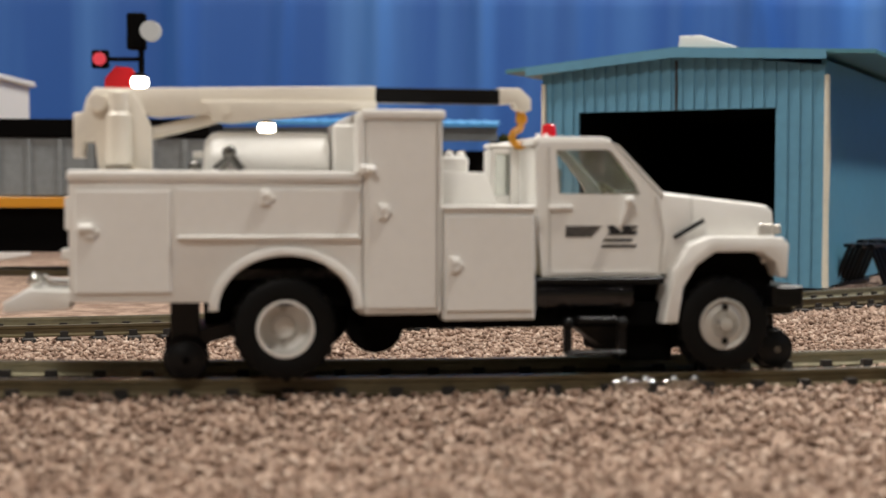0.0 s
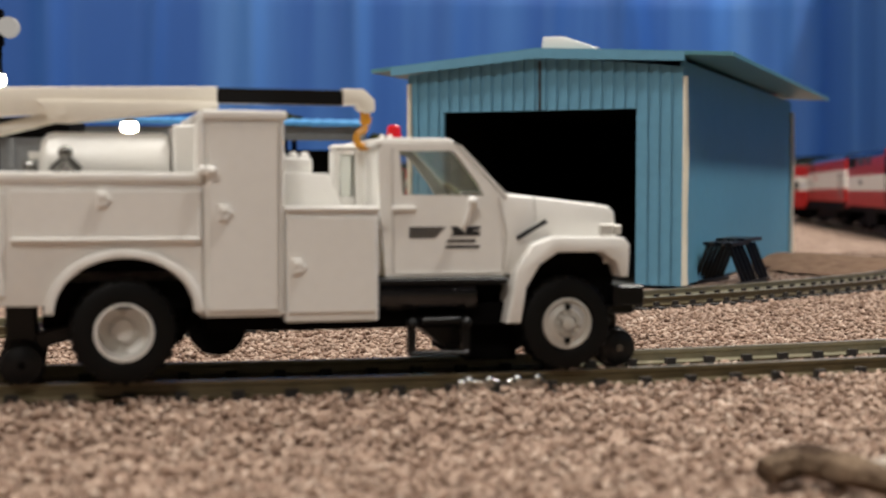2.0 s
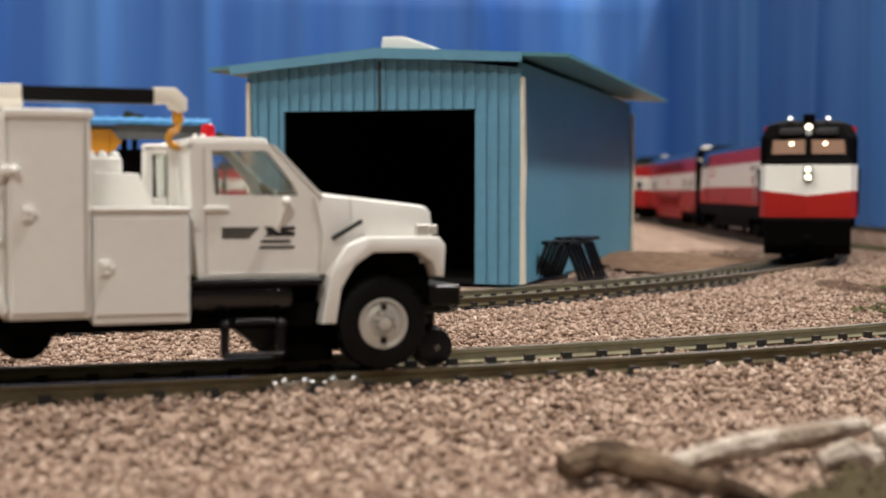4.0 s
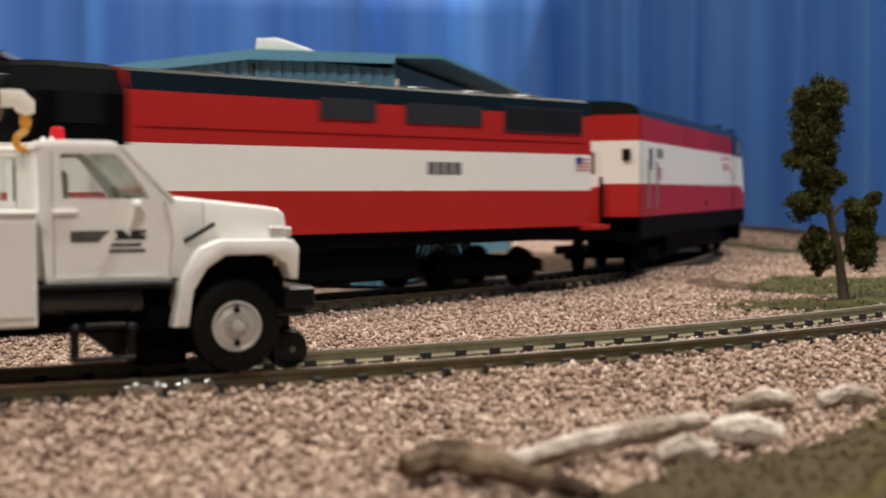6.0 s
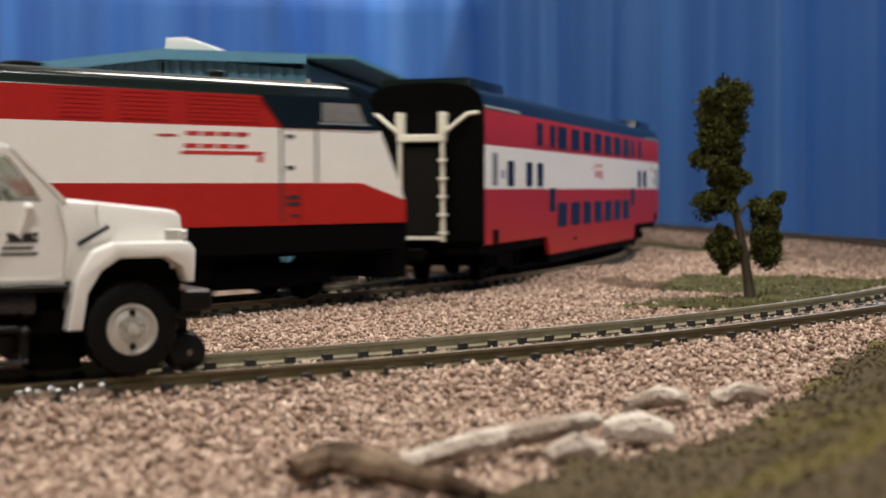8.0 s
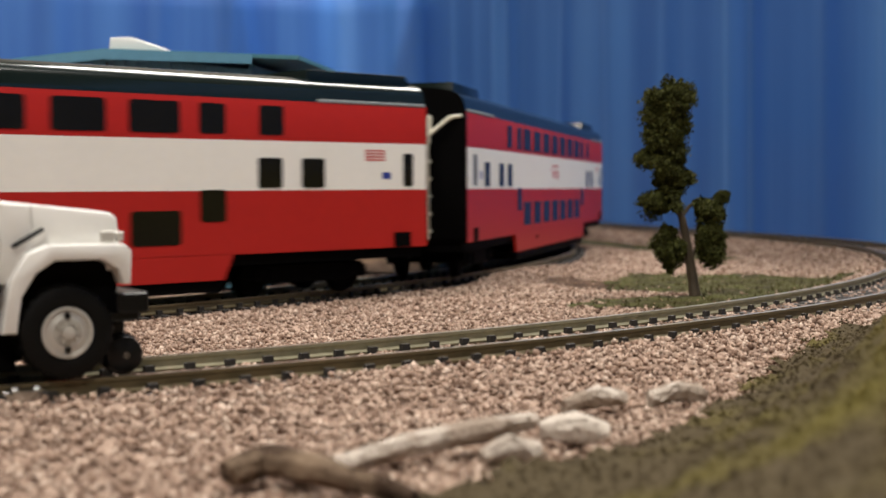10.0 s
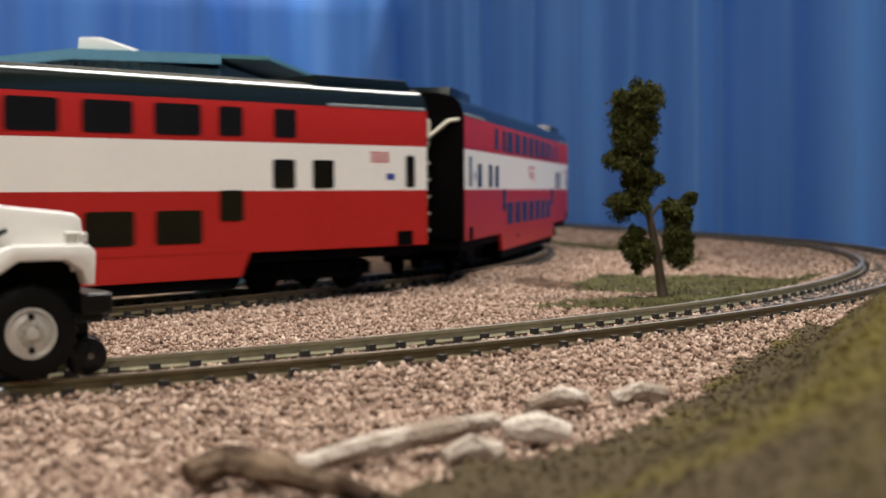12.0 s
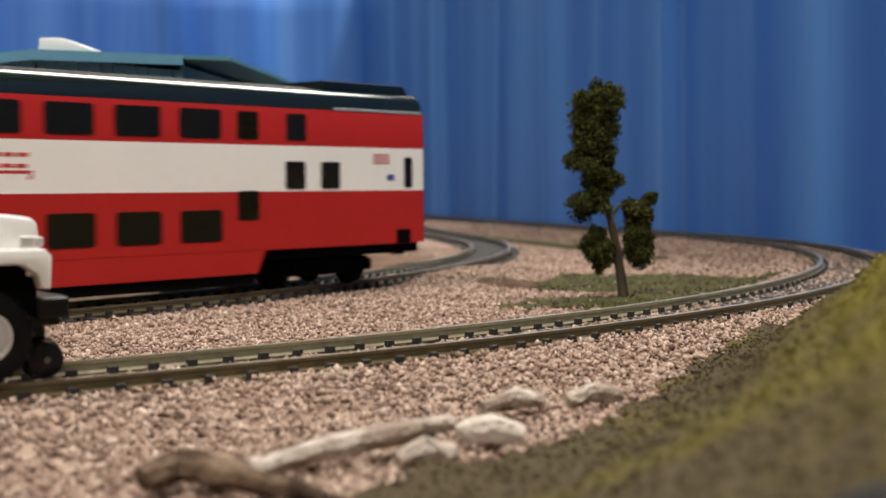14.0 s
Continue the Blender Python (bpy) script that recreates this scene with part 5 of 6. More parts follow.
def lead_loco():
    """Boxy cowl locomotive; its cab faces -x."""
    c = thing("diesel_locomotive", Matrix.Identity(4), "red and white boxy model diesel locomotive with lit cab and headlamps", "locomotive", "locomotives of the train")
    W = 17.6
    sect = section(W, 16.0, 26.0, 36.0, 46.8, 50.6, 52.0, 2.2)
    shell("body", c, sect, [-62, 92.0, 92.5], 1, "red cowl body with a broad white band and dark roof")
    # rear end bands and deck
    for z0, z1, m in ((26, 36, LIVWHITE), (46.8, 50.5, DARKGREEN)):
        bm = bmesh.new()
        box(bm, 92.4, 92.9, -W + 0.4, W - 0.4, z0, z1)
        part("end_panel", bm, m, c)
    bm = bmesh.new()
    box(bm, 92.9, 93.6, -4, 4, 17, 40)
    part("end_door", bm, RED, c)
    bm = bmesh.new()
    box(bm, 88, 101, -W - 0.3, W + 0.3, 14.8, 16.2, 0.2)
    part("end_deck", bm, RED, c, "red rear deck")
    # cab block with bands, wedge nose in plan
    def ring(bm, z, f, w, wf, dip=0.0):
        return [bm.verts.new(p) for p in ((-62, -w, z), (f + 5, -w, z), (f, -wf, z), (f - 3.0, 0, z - dip), (f, wf, z), (f + 5, w, z), (-62, w, z))]
    for nm, m, levels in (("nose_lower", RED, ((16, -92, 17.6, 15.5), (24.0, -92, 17.6, 15.5), (25.8, -91.8, 17.6, 15.5, 1.8))), ("nose_white", LIVWHITE, ((25.8, -91.8, 17.6, 15.5, 1.8), (35.4, -90.5, 17.6, 15.3))),
                          ("cab_front", MATTE, ((35.4, -90.5, 17.65, 15.3), (38.0, -89.0, 17.65, 14.8), (45.6, -86.0, 17.65, 14.4), (50.7, -83.5, 15.0, 11.5), (52.2, -80.0, 11.0, 8.5)))):
        bm = bmesh.new()
        rs = [ring(bm, *l) for l in levels]
        for a, b in zip(rs, rs[1:]):
            for k in range(7):
                bm.faces.new((a[k], a[(k + 1) % 7], b[(k + 1) % 7], b[k]))
        bm.faces.new(rs[0])
        bm.faces.new(rs[-1])
        part(nm, bm, m, c, "", False)
    bm = bmesh.new()
    turned(bm, [(1.0, -88.3), (1.0, -85.0)], "x", (0, 0, 49.4), 14)
    ball(bm, (-88.4, 0, 49.4), 0.9)
    part("headlamp", bm, HEADLAMP, c, "lit upper headlamp")
    for s in (-1, 1):
        # windscreens glow from inside; number boards above
        bm = bmesh.new()
        v = [(-91.2, s * 1.2, 39.4), (-88.3, s * 13.2, 39.4), (-87.0, s * 12.8, 44.6), (-90.0, s * 1.2, 44.6)]
        v2 = [(x - 0.6, y, z) for x, y, z in v]
        a = [bm.verts.new(p) for p in v]
        b = [bm.verts.new(p) for p in v2]
        bm.faces.new(a)
        bm.faces.new(b)
        for k in range(4):
            bm.faces.new((a[k], b[k], b[(k + 1) % 4], a[(k + 1) % 4]))
        w = part("windscreen", bm, CABGLOW, c, "windscreen lit reddish from inside")
        bm = bmesh.new()
        ball(bm, (-90.8, s * 6.0, 43.2), 0.6)
        part("cab_lamp", bm, HEADLAMP, w, "bright bulb in the cab")
        bm = bmesh.new()
        box(bm, -88.6, -84.5, min(s * 2.4, s * 10.5), max(s * 2.4, s * 10.5), 46.6, 49.0, 0.3)
        part("number_board", bm, GREYLOUVRE, c, "dark number board")
        bm = bmesh.new()
        tube(bm, [(-80, s * 6.8, 51.4), (-84, s * 6.8, 52.9)], 0.8, 8)
        part("horn", bm, CHROME, c, "", True)
        bm = bmesh.new()
        ball(bm, (-95.0, 0, 33.6 if s > 0 else 30.8), 0.95)
        part("headlamp", bm, HEADLAMP, c, "lit nose headlamp")
        # sides
        y = s * W
        for x0, x1 in ((-10, 8), (18, 46)):
            front_outline(c, "side_louvre", [(x0, 42.6), (x1, 42.6), (x1, 47.6), (x0, 47.6)], y - 0.3, y + 0.3, GREYLOUVRE, "black intake louvre")
        front_outline(c, "side_louvre", [(55, 41.6), (88, 41.6), (88, 48.4), (55, 48.4)], y - 0.3, y + 0.3, GREYLOUVRE, "long black radiator louvre")
        bm = bmesh.new()
        for k in range(14):
            box(bm, 56 + k * 2.3, 57 + k * 2.3, y - 0.4, y + 0.4, 42.0, 48.0)
        part("louvre_slat", bm, MATTE, c)
        bm = bmesh.new()
        box(bm, -60, 90, y - 0.22, y + 0.22, 39.4, 39.9)
        box(bm, -60, 92, y - 0.3, y + 0.3, 16.0, 16.7)
        part("rib", bm, RED, c, "horizontal red rib")
        bm = bmesh.new()
        for k in range(4):
            box(bm, 26 + 3.2 * k, 28.4 + 3.2 * k, y - 0.07, y + 0.07, 30.0, 33.2)
        part("number_bar", bm, GREYLOUVRE, c, "dark number bars")
        bm = bmesh.new()
        for k in range(4):
            box(bm, 85.5, 91.5, y - 0.07, y + 0.07, 31.4 + 1.0 * k, 31.9 + 1.0 * k)
        part("flag_stripes", bm, LETTER, c, "small striped flag")
        plate(c, "flag_canton", 85.5, 88.2, 33.2, 35.3, y, LETTERBLUE, "blue corner of the flag", 0.1, 0.2)
        plate(c, "cab_window", -78, -68, 39.5, 45.5, y, PANE, "", 0.6)
        bm = bmesh.new()
        tube(bm, [(-70, y * 1.02, 17), (-70, y * 1.05, 34)], 0.3, 6)
        tube(bm, [(-82, y * 1.02, 17), (-82, y * 1.05, 34)], 0.3, 6)
        part("handrail", bm, MATTE, c)
    bm = bmesh.new()
    ball(bm, (-88.4, 0, 47.6), 1.25)
    part("headlamp", bm, LAMPWHITE, c, "round upper headlamp")
    bm = bmesh.new()
    box(bm, -95.4, -94.2, -1.7, 1.7, 29.2, 35.0, 0.3)
    part("lamp_housing", bm, GREYCAR, c, "", True)
    bm = bmesh.new()
    box(bm, -84.5, -80, -2.2, 2.2, 51.4, 54.4, 0.4)
    part("beacon", bm, MATTE, c, "", True)
    bm = bmesh.new()
    prism(bm, [(-93, 16.0), (-97.5, 15.0), (-97.0, 6.0), (-94, 2.4), (-88, 2.4), (-86, 16.0)], -15.5, 15.5, bevel=0.4)
    box(bm, -92, 98, -16.8, 16.8, 12.4, 16.0)
    box(bm, -22, 26, -15, 15, 4.0, 13.0, 0.6)
    part("underframe", bm, MATTE, c, "black pilot, tank and frame", True)
    for x, r in ((-30, 5.5), (14, 7.0), (36, 7.0), (58, 7.0), (80, 7.0)):
        bm = bmesh.new()
        turned(bm, [(r, 51.0), (r, 52.6), (r - 0.8, 53.0), (0.4, 53.0)], "z", (x, 0, 0), 24)
        part("roof_fan", bm, DARKGREEN, c, "", True)
    for x in (-56, 56):
        bogie(c, x, (-16, 16))
    for e, s in ((-97, -1), (99, 1)):
        bm = bmesh.new()
        box(bm, min(e, e + 6 * s), max(e, e + 6 * s), -1.4, 1.4, 7.2, 9.6, 0.3)
        part("coupler", bm, MATTE, c)
    return c


front_loco = lead_loco()
second_loco = long_loco()
coach_first = coach("passenger_coach", "red and white bilevel model passenger coach with dark windows")
coach_middle = copy_thing(coach_first, Matrix.Identity(4))
coach_last = copy_thing(coach_first, Matrix.Identity(4))
coach_last["label"] = "last red and white bilevel coach at the tail of the train"
# distance of each vehicle's middle behind the front of the train, half its bogie spacing
TRAIN = [(front_loco, 95.0, 56.0), (second_loco, 326.0, 75.0), (coach_first, 615.0, 112.0), (coach_middle, 927.0, 112.0), (coach_last, 1240.0, 112.0)]
# seconds and place of the train's front along the main line, in millimetres
RUN = [(0.0, 1130.0), (3.0, 680.0), (4.2, 499.0), (6.5, 135.0), (8.0, -87.0), (10.5, -452.5), (11.0, -525.5), (12.0, -675.0), (13.0, -819.5), (14.0, -967.5)]


# ---- things behind, towards the far left ----
def grey_car():
    c = thing("freight_car", mpose(-158, 452, -4.0, 0, 0, 2), "weathered grey freight car with a yellow sill stripe", "freight car")
    bm = bmesh.new()
    box(bm, -80, 80, 0, 34, 24, 43, 0.5)
    part("body", bm, GREYCAR, c, "weathered grey body")
    for k in range(16):
        bm = bmesh.new()
        box(bm, -78 + k * 10, -76.6 + k * 10, -0.7, 0.1, 24.4, 42.6)
        part("side_post", bm, GREYCAR, c)
    bm = bmesh.new()
    box(bm, -80, 80, -1.0, 34, 20.4, 23.8, 0.2)
    part("sill", bm, YELLOW, c, "yellow sill stripe")
    bm = bmesh.new()
    box(bm, -78, 78, 2, 32, 6, 20)
    part("underframe", bm, MATTE, c)
    bm = bmesh.new()
    box(bm, -80.5, 80.5, -0.8, 34.8, 43, 49, 0.4)
    part("roof", bm, MATTE, c, "black roof")
    for x in (-55, 55):
        b = bogie(c, x, (-11, 11))
        b.location.y += 0.017
    bm = bmesh.new()
    box(bm, -86, 86, 6.5, 8.5, -1.8, 0.0)
    box(bm, -86, 86, 25.5, 27.5, -1.8, 0.0)
    part("siding_rail", bm, RAIL, c)


grey_car()


def shelter():
    c = thing("platform_shelter", mpose(-100, 530, -6, 0, 0, -3), "long open shelter with a sky blue roof and yellow end board", "shelter")
    bm = bmesh.new()
    prism(bm, [(0, 53.5), (118, 52.0), (118, 53.2), (0, 54.7)], -6, 52)
    o = part("roof", bm, SKYBLUE, c, "sky blue sheet roof")
    o.matrix_basis = mpose(0, 0, 0, 4, 0, 0)
    for k in range(23):
        bm = bmesh.new()
        box(bm, 2 + k * 5, 2.8 + k * 5, -6, 52, 54.0 - k * 0.06, 55.0 - k * 0.06)
        part("roof_rib", bm, SKYBLUE, o)
    bm = bmesh.new()
    box(bm, 0, 118, -6.5, -5.5, 46.5, 51.6)
    part("fascia", bm, GREYCAR, c, "grey fascia board")
    for k in range(5):
        for y in (0, 44):
            bm = bmesh.new()
            box(bm, 3 + k * 28, 5 + k * 28, y, y + 2, 0, 52)
            part("post", bm, MATTE, c)
    bm = bmesh.new()
    box(bm, 2, 116, 30, 32, 0, 44)
    part("back_wall", bm, INSIDE, c, "dark back wall")
    bm = bmesh.new()
    box(bm, 74, 84, -8, -6.6, 41, 50, 0.4)
    prism(bm, [(84, 41), (88, 45.5), (84, 50)], -8, -6.6)
    part("end_board", bm, YELLOW, c, "yellow board")


shelter()


def yard_lamp(x, y, h):
    c = thing("yard_lamp", mpose(x, y, -6), "small lit yard lamp on a thin dark post", "lamp post", "yard lamps")
    bm = bmesh.new()
    turned(bm, [(1.8, 0), (1.6, 1.2), (0.7, 2), (0.6, h)], "z", (0, 0, 0), 10)
    part("post", bm, MATTE, c, "thin dark post")
    bm = bmesh.new()
    ball(bm, (0, 0, h + 1.4), 2.9)
    part("bulb", bm, LAMPGLOW, c, "glowing warm bulb")
    bm = bmesh.new()
    turned(bm, [(3.0, h + 3.2), (1.2, h + 4.5), (0.3, h + 4.8)], "z", (0, 0, 0), 14)
    part("hood", bm, MATTE, c)


yard_lamp(-99, 450, 61.0)
yard_lamp(-60, 462, 47.0)


def signal():
    c = thing("signal_mast", mpose(-101, 462, -6), "dark signal mast with a white lamp and a red lamp", "signal")
    bm = bmesh.new()
    tube(bm, [(0, 0, 0), (0, 0, 82)], 1.0, 8)
    tube(bm, [(-13.5, 0, 71), (0, 0, 71)], 0.7, 8)
    part("mast", bm, MATTE, c)
    bm = bmesh.new()
    box(bm, -4.5, 1.5, -2, 2, 74, 86, 0.6)
    box(bm, -16.3, -10.7, -1, 1.5, 68, 74, 0.5)
    part("lamp_head", bm, MATTE, c)
    bm = bmesh.new()
    turned(bm, [(3.2, -3), (3.4, 0.5), (0.5, 0.8)], "y", (3.5, -1, 80), 18)
    part("white_lens", bm, LAMPWHITE, c, "pale round lens")
    bm = bmesh.new()
    turned(bm, [(2.0, -1.6), (2.2, 0), (0.4, 0.3)], "y", (-13.5, -0.6, 71), 16)
    part("red_lens", bm, LAMPRED, c, "red round lens")
    bm = bmesh.new()
    prism(bm, [(-13.5, 54), (0.5, 54), (-0.5, 64), (-4, 68.5), (-9, 69), (-12.5, 65)], 2, 4)
    part("target_board", bm, REDLENS, c, "red board")


signal()


def white_hut():
    c = thing("white_building", mpose(-205, 540, -6), "plain white model building far behind the sidings", "building")
    bm = bmesh.new()
    box(bm, -60, 26, 0, 60, 0, 72, 0.5)
    part("wall", bm, WHITE, c)
    bm = bmesh.new()
    box(bm, -62, 28, -2, 62, 72, 74, 0.3)
    part("roof", bm, WHITE, c, "flat white roof")
    for k in range(4):
        bm = bmesh.new()
        box(bm, -52 + 19 * k, -42 + 19 * k, -0.4, 0.2, 26, 42)
        part("window", bm, PANE, c)


white_hut()


# ---- tree, bushes ----
def leaves(bm_v, bm_f, rnd, c, r, n, size):
    """Small folded leaf flakes scattered on and in an uneven ellipsoid."""
    for _ in range(n):
        d = Vector((rnd.gauss(0, 1), rnd.gauss(0, 1), rnd.gauss(0, 1))).normalized()
        k = rnd.uniform(0.45, 1.08) * (1 + 0.25 * math.sin(5 * d.x + 3 * d.z) * math.cos(4 * d.y))
        p = Vector((c[0] + d.x * r[0] * k, c[1] + d.y * r[1] * k, c[2] + d.z * r[2] * k))
        a = Vector((rnd.gauss(0, 1), rnd.gauss(0, 1), rnd.gauss(0, 1))).normalized()
        b = a.orthogonal().normalized()
        q = a.cross(b)
        s = size * rnd.uniform(0.5, 1.4)
        i = len(bm_v)
        bm_v += [tuple((p + b * s) * MM), tuple((p + q * s * 0.6 + a * s * 0.3) * MM), tuple((p - b * s) * MM), tuple((p - q * s * 0.6 - a * s * 0.2) * MM)]
        bm_f += [(i, i + 1, i + 2), (i, i + 2, i + 3)]


def crown(parent, clumps, size, seed, name="crown"):
    rnd = random.Random(seed)
    v, f = [], []
    for c, r, n in clumps:
        for _ in range(max(5, n // 44)):
            d = Vector((rnd.gauss(0, 1), rnd.gauss(0, 1), rnd.gauss(0, 1))).normalized() * 0.85 * rnd.random() ** 0.5
            cc = tuple(c[k] + d[k] * r[k] for k in range(3))
            leaves(v, f, rnd, cc, tuple(q * rnd.uniform(0.28, 0.5) for q in r), 400, size)
    me = bpy.data.meshes.new(name)
    me.from_pydata(v, [], f)
    me.materials.append(LEAF)
    ob = new(name, me)
    ob.parent = parent
    ob["label"] = "clumps of dark olive foam leaves"
    return ob


def tree():
    # local x runs along the layout as the late camera sees it
    t = thing("model_tree", mpose(204, 317, -5.2, 0, 0, -21.2), "slender model tree with clumpy dark olive foliage and a side branch", "tree")
    bm = bmesh.new()
    tube(bm, [(0.4, 0, -0.6), (-0.2, 0, 4), (-1.4, 0.3, 12), (-3.0, 0.2, 20), (-5.4, 0, 27), (-7.0, 0.2, 36), (-7.4, 0, 46), (-6.8, 0, 52)], [1.6, 1.35, 1.2, 1.0, 0.9, 0.8, 0.55, 0.25], 9)
    part("trunk", bm, BARK, t, "thin leaning brown trunk", True)
    for pts in ([(-1.0, 0, 9), (2.0, 0.5, 15), (4.2, 0, 21), (6.5, 0, 26)], [(-0.8, 0, 8), (-5, 1, 11), (-7, 1, 15)], [(-5.6, 0, 28), (-9.5, -1, 24)], [(-6.6, 0, 34), (-10, 1, 39)], [(-3.2, 0, 20.5), (-1.0, 0.5, 23.5), (0.5, 0, 24.2)]):
        bm = bmesh.new()
        tube(bm, pts, [0.6 - 0.12 * k for k in range(len(pts))], 6)
        part("branch", bm, BARK, t)
    crown(t, [((-6.9, 0, 50), (7.2, 6, 6.4), 1700), ((-7.2, 0, 42.5), (6.4, 5.5, 5.0), 1200), ((-8.4, 0, 36.5), (7.4, 6, 4.8), 1400), ((-5.0, 0, 31), (6.0, 5.5, 4.2), 1100), ((-8.5, 0, 24.5), (5.8, 5, 4.8), 1100),
              ((4.4, 0, 22.5), (5.0, 5, 3.6), 900), ((7.2, 0, 26.2), (2.0, 2.2, 2.2), 300), ((4.2, 0, 14.5), (4.2, 4.5, 7.0), 1500), ((-6.4, 0, 12.5), (4.4, 4.5, 5.4), 1100), ((-6.8, 0, 7.0), (1.8, 2, 2.6), 260)], 0.4, 5)


tree()


def bush(x, y, r, h, seed):
    t = thing("bush", mpose(x, y, -6), "dark green foliage clump far behind the shelter", "bush", "far bushes")
    bm = bmesh.new()
    tube(bm, [(0, 0, 0), (0.5, 0, h)], [1.2, 0.6], 7)
    part("trunk", bm, BARK, t)
    crown(t, [((0, 0, h), (r, r, r * 0.6), 900)], 1.0, seed)


bush(27, 640, 8, 49, 8)
bush(-12, 640, 7, 58, 9)


# ---- driftwood before the track ----
def driftwood(name, pts, r, seed, label, material=WOOD):
    bm = bmesh.new()
    tube(bm, pts, r, 8)
    bmesh.ops.subdivide_edges(bm, edges=list(bm.edges), cuts=3)
    for v in bm.verts:
        k = noise.noise(v.co * 0.35 + Vector((seed, 0, 0))) * 0.5 + noise.noise(v.co * 1.3) * 0.45 + noise.noise(v.co * 3.1) * 0.2
        v.co += Vector((0.2, 0.6, 0.9)) * k
    tagged(link_mesh(name, bm, material, None, "", True), label, "driftwood", "driftwood pieces")


driftwood("driftwood", [(43.5, 123, -3.4), (47.5, 124.5, -2.4), (52, 118.5, -2.8), (57.5, 111, -3.8)], [1.5, 1.7, 1.3, 0.8], 1, "dark broken-ended weathered driftwood stick on the ballast", DARKWOOD)
driftwood("driftwood", [(53.5, 124.2, -3.3), (62, 128, -2.7), (71, 131.8, -2.3), (79.5, 135.4, -2.2)], [0.7, 1.1, 1.25, 0.9], 2, "pale grey weathered driftwood stick on the ballast")
driftwood("driftwood", [(79.5, 133.8, -3.2), (83, 132.6, -2.8), (86.5, 131.5, -3.4)], [1.0, 1.6, 0.9], 3, "pale weathered driftwood chip on the ballast")
driftwood("driftwood", [(69.5, 125.2, -3.8), (72.4, 125.4, -3.0), (75.5, 125.0, -3.7)], [0.9, 1.7, 0.9], 4, "small pale driftwood chip on the ballast")
driftwood("driftwood", [(90, 150.5, -3.6), (95, 151.5, -2.6), (99, 152.0, -3.4)], [0.8, 1.35, 0.8], 5, "pale weathered driftwood lump in the ballast")
driftwood("driftwood", [(102, 151.0, -3.4), (106, 152.0, -2.6), (110, 151.0, -3.2)], [0.8, 1.3, 0.7], 6, "pale grey driftwood lump beside the turf bank")


# Stands in for an unidentified black thing close to the eye.
def dark_lump():
    bm = bmesh.new()
    bmesh.ops.create_icosphere(bm, subdivisions=4, radius=1.0)
    for v in bm.verts:
        k = 1 + 0.22 * noise.noise(v.co * 1.3) + 0.08 * noise.noise(v.co * 4.0)
        v.co = Vector((69 + 7.5 * v.co.x * k, 47 + 6.5 * v.co.y * k, 4.0 + 5.5 * v.co.z * k))
    tagged(link_mesh("rock", bm, LUMPBLACK, None, "", True), "small unidentified black lump half sunk in the turf bank", "rock")


dark_lump()


# ---- loose ballast grains ----
def grains(name, n, x0, x1, y0, y1, lo, hi, keep, seed, label, material=STONES, tall=1.0, lift=0.15, over=None):
    rng = np.random.default_rng(seed)
    x, y = rng.uniform(x0, x1, n), rng.uniform(y0, y1, n)
    ok = keep(x, y, rng)
    x, y = x[ok], y[ok]
    n = len(x)
    z = ground_z(x, y) + (over(x, y) if over else 0.0)
    s = rng.uniform(lo, hi, n) * rng.choice([0.7, 1.0, 1.0, 1.25], n)
    base = np.array([(1, 0, 0), (-1, 0, 0), (0, 1, 0), (0, -1, 0), (0, 0, 1), (0, 0, -1)], float)
    v = base[None] * rng.uniform(0.55, 1.15, (n, 6, 1)) + rng.normal(0, 0.22, (n, 6, 3))
    v[:, :, 2] *= tall
    q = rng.normal(size=(n, 4))
    q /= np.linalg.norm(q, axis=1, keepdims=True)
    w, a, b, c = q.T
    R = np.stack([1 - 2 * (b * b + c * c), 2 * (a * b - c * w), 2 * (a * c + b * w), 2 * (a * b + c * w), 1 - 2 * (a * a + c * c), 2 * (b * c - a * w), 2 * (a * c - b * w), 2 * (b * c + a * w), 1 - 2 * (a * a + b * b)], -1).reshape(n, 3, 3)
    v = np.einsum("nij,nkj->nki", R, v) * s[:, None, None] * 0.5
    v += np.stack([x, y, z + lift * s + rng.uniform(-0.1, 0.35, n)], -1)[:, None]
    f = np.array([(0, 2, 4), (2, 1, 4), (1, 3, 4), (3, 0, 4), (2, 0, 5), (1, 2, 5), (3, 1, 5), (0, 3, 5)])
    f = (f[None] + 6 * np.arange(n)[:, None, None]).reshape(-1, 3)
    me = bpy.data.meshes.new(name)
    me.vertices.add(6 * n)
    me.vertices.foreach_set("co", (v * MM).ravel())
    me.loops.add(len(f) * 3)
    me.loops.foreach_set("vertex_index", f.ravel().astype(np.int32))
    me.polygons.add(len(f))
    me.polygons.foreach_set("loop_start", np.arange(0, len(f) * 3, 3, dtype=np.int32))
    me.update(calc_edges=True)
    me.materials.append(material)
    return tagged(new(name, me), label, "gravel", kind="stuff")


def clear_of_sleepers(x, y, rng):
    a, b = np.abs(offs(NEAR, x, y)), np.abs(offs(MAIN, x, y))
    u = rng.uniform(0, 1, len(x))
    inn = (a > 14.0) & (b > 14.0)
    return inn | ((u < 0.6) & (a < 14.0)) | ((u < 0.3) & (b < 14.0))


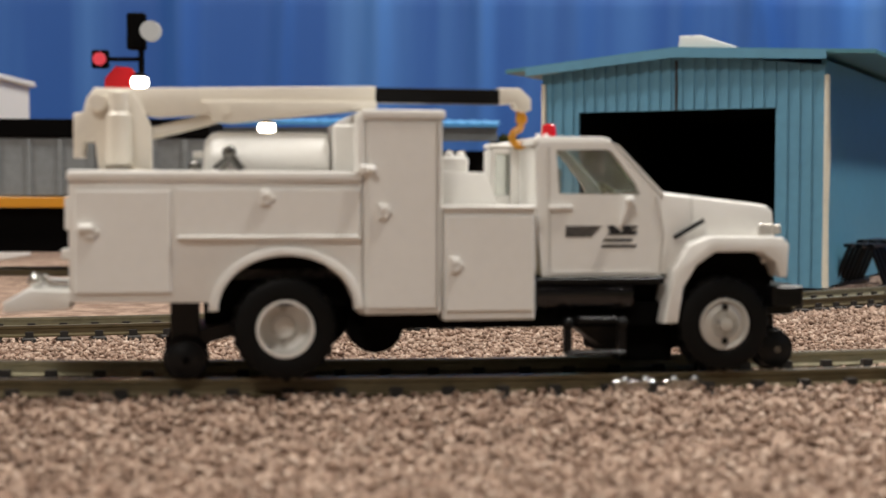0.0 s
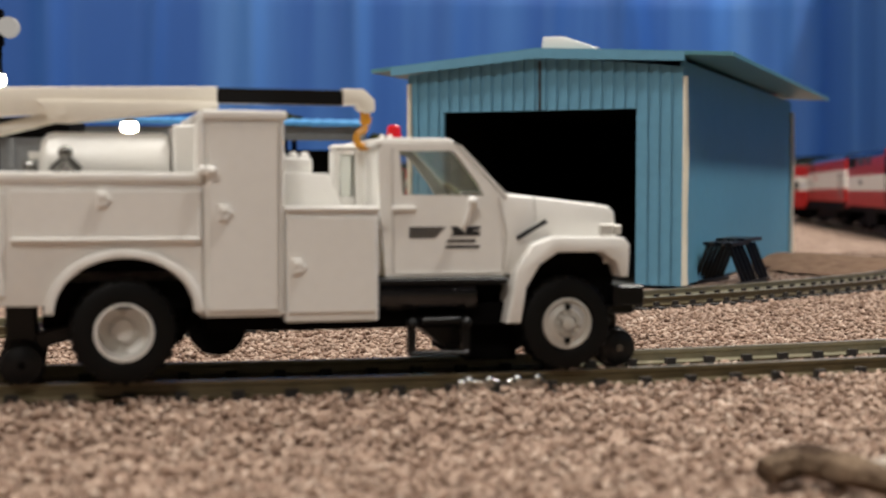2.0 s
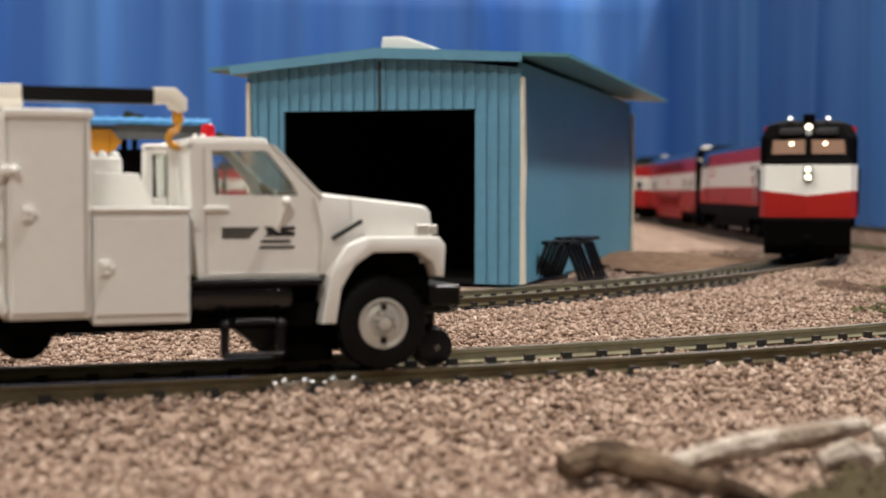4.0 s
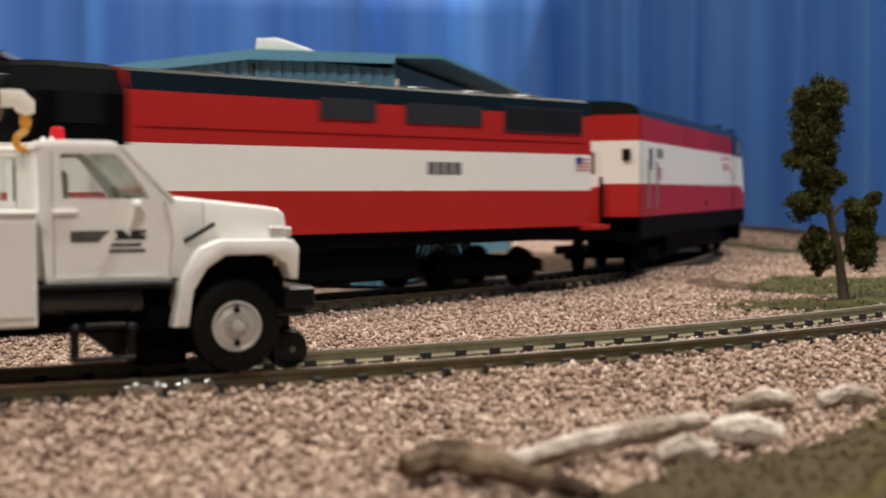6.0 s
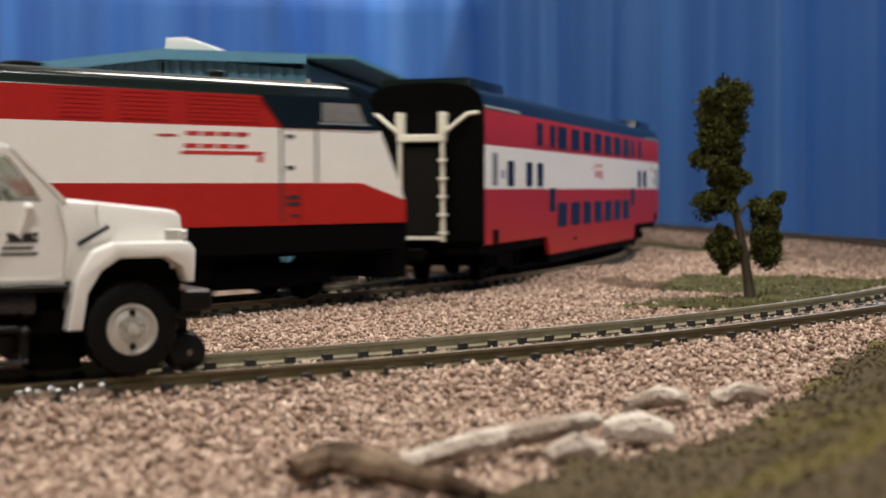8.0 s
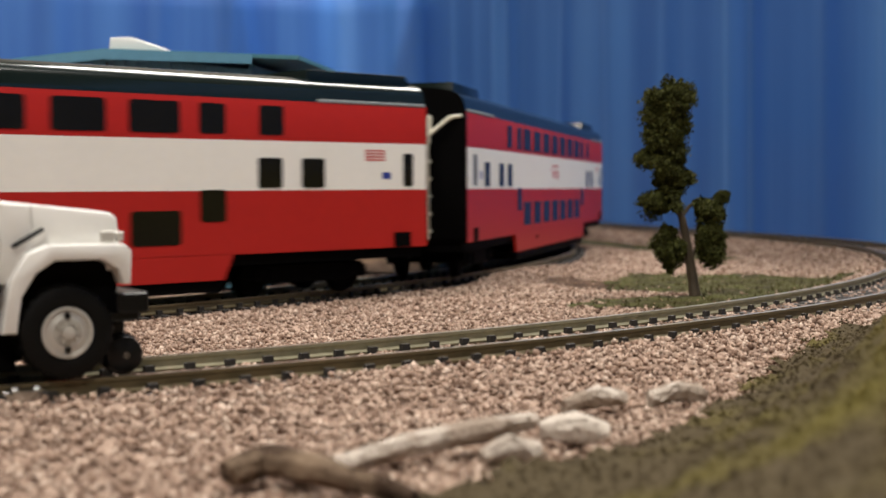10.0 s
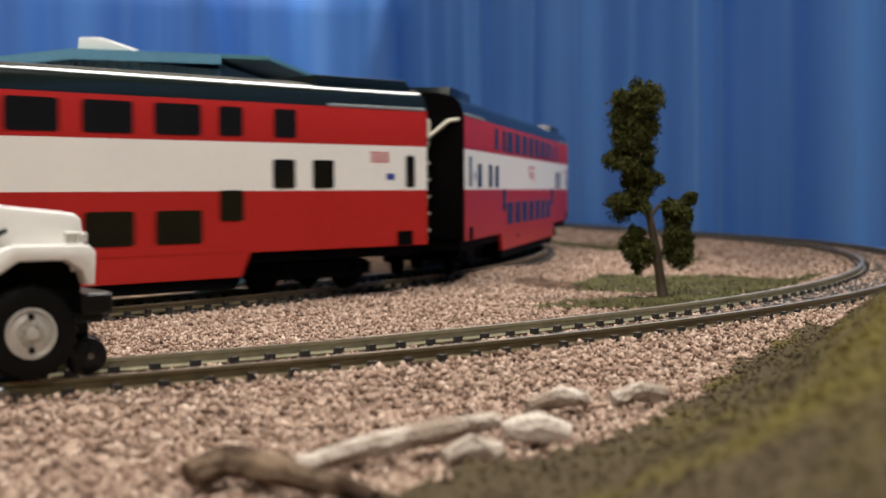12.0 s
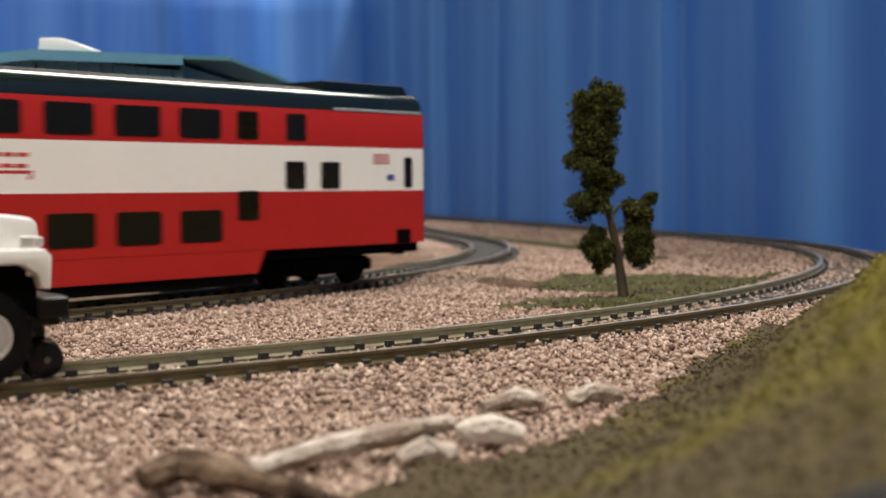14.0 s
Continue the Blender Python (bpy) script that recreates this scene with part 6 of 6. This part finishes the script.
grains("near_ballast", 74000, -75, 190, 98, 262, 0.6, 1.2, lambda x, y, g: clear_of_sleepers(x, y, g) & (offs(NEAR, x, y) > -14) & ~bank_mask(x, y), 11, "loose pinkish tan ballast grains before the track")
grains("bend_ballast", 36000, 180, 400, 150, 480, 0.65, 1.3, lambda x, y, g: clear_of_sleepers(x, y, g) & (offs(NEAR, x, y) > -14) & (offs(NEAR, x, y) < 70) & ~bank_mask(x, y), 15, "loose pinkish tan ballast grains outside the bend")
grains("middle_ballast", 95000, -90, 260, 180, 470, 0.6, 1.2, lambda x, y, g: clear_of_sleepers(x, y, g) & (offs(NEAR, x, y) < -13.5) & (offs(MAIN, x, y) > -24) & ~(hollow_mask(x, y) & (g.uniform(0, 1, len(x)) > 0.1)) & ~(glade(x, y) & (g.uniform(0, 1, len(x)) > 0.10)), 12,
       "loose pinkish tan ballast grains between the tracks")
grains("far_ballast", 56000, 150, 430, 300, 900, 0.75, 1.45, lambda x, y, g: clear_of_sleepers(x, y, g) & ((y > 440) | (x > 255)) & (offs(MAIN, x, y) > 13) & ~hollow_mask(x, y) & ~glade(x, y) & ~far_strip(x, y) & (offs(NEAR, x, y) < 24), 13, "pinkish tan ballast grains on the far curve")
grains("shed_ballast", 9000, 95, 300, 400, 640, 0.8, 1.4, lambda x, y, g: (offs(MAIN, x, y) < -13) & (offs(MAIN, x, y) > -70) & ~dirt_mask(x, y) & ((x - 106) * 0.87 - (y - 395) * 0.492 > 3), 14, "tan ballast grains beside the shed")


grains("turf_crumbs", 100000, 50, 320, 30, 320, 0.28, 0.62, lambda x, y, g: bank_mask(x, y), 19, "olive and brown foam turf crumbs on the bank", TURFCLUMP, 0.8, 0.1, lambda x, y: 1.2 + 0.9 * wave(x * 4, y * 4) + 0.6 * wave(x * 9, y * 8))


def turf_tufts():
    rng = np.random.default_rng(21)
    v, f = [], []
    for n, x0, x1, y0, y1, mask, size in ((5000, 140, 320, 270, 470, glade, 0.8),):
        x, y = rng.uniform(x0, x1, n), rng.uniform(y0, y1, n)
        ok = mask(x, y)
        x, y = x[ok], y[ok]
        z = ground_z(x, y) + 0.6
        for px, py, pz in zip(x, y, z):
            a = rng.uniform(0, 6.28)
            h = size * rng.uniform(0.5, 1.5)
            dx, dy = 0.22 * math.cos(a), 0.22 * math.sin(a)
            lx, ly = rng.normal(0, 0.5 * size, 2)
            i = len(v)
            v += [((px - dx) * MM, (py - dy) * MM, pz * MM), ((px + dx) * MM, (py + dy) * MM, pz * MM), ((px + lx) * MM, (py + ly) * MM, (pz + h) * MM)]
            f.append((i, i + 1, i + 2))
    me = bpy.data.meshes.new("static_grass")
    me.from_pydata(v, [], f)
    me.materials.append(GRASS)
    tagged(new("static_grass", me), "short olive static grass fibres on the turf", "grass", kind="stuff")


turf_tufts()


# ---- the train runs ----
def along(t):
    for (a, p), (b, q) in zip(RUN, RUN[1:]):
        if t <= b:
            return p + (q - p) * (t - a) / (b - a)
    return RUN[-1][1]


def motions():
    for ob, back, half in TRAIN:
        rows = []
        for k in range(57):
            t = k * 0.25
            s = along(t) + back
            p, q = MAIN.at(s - half)[0], MAIN.at(s + half)[0]
            d = q - p
            m = (p + q) / 2
            rows.append((t, mpose(m.x, m.y, MAIN.z, 0, 0, math.degrees(math.atan2(d.y, d.x)))))
        walk(ob, rows)


motions()
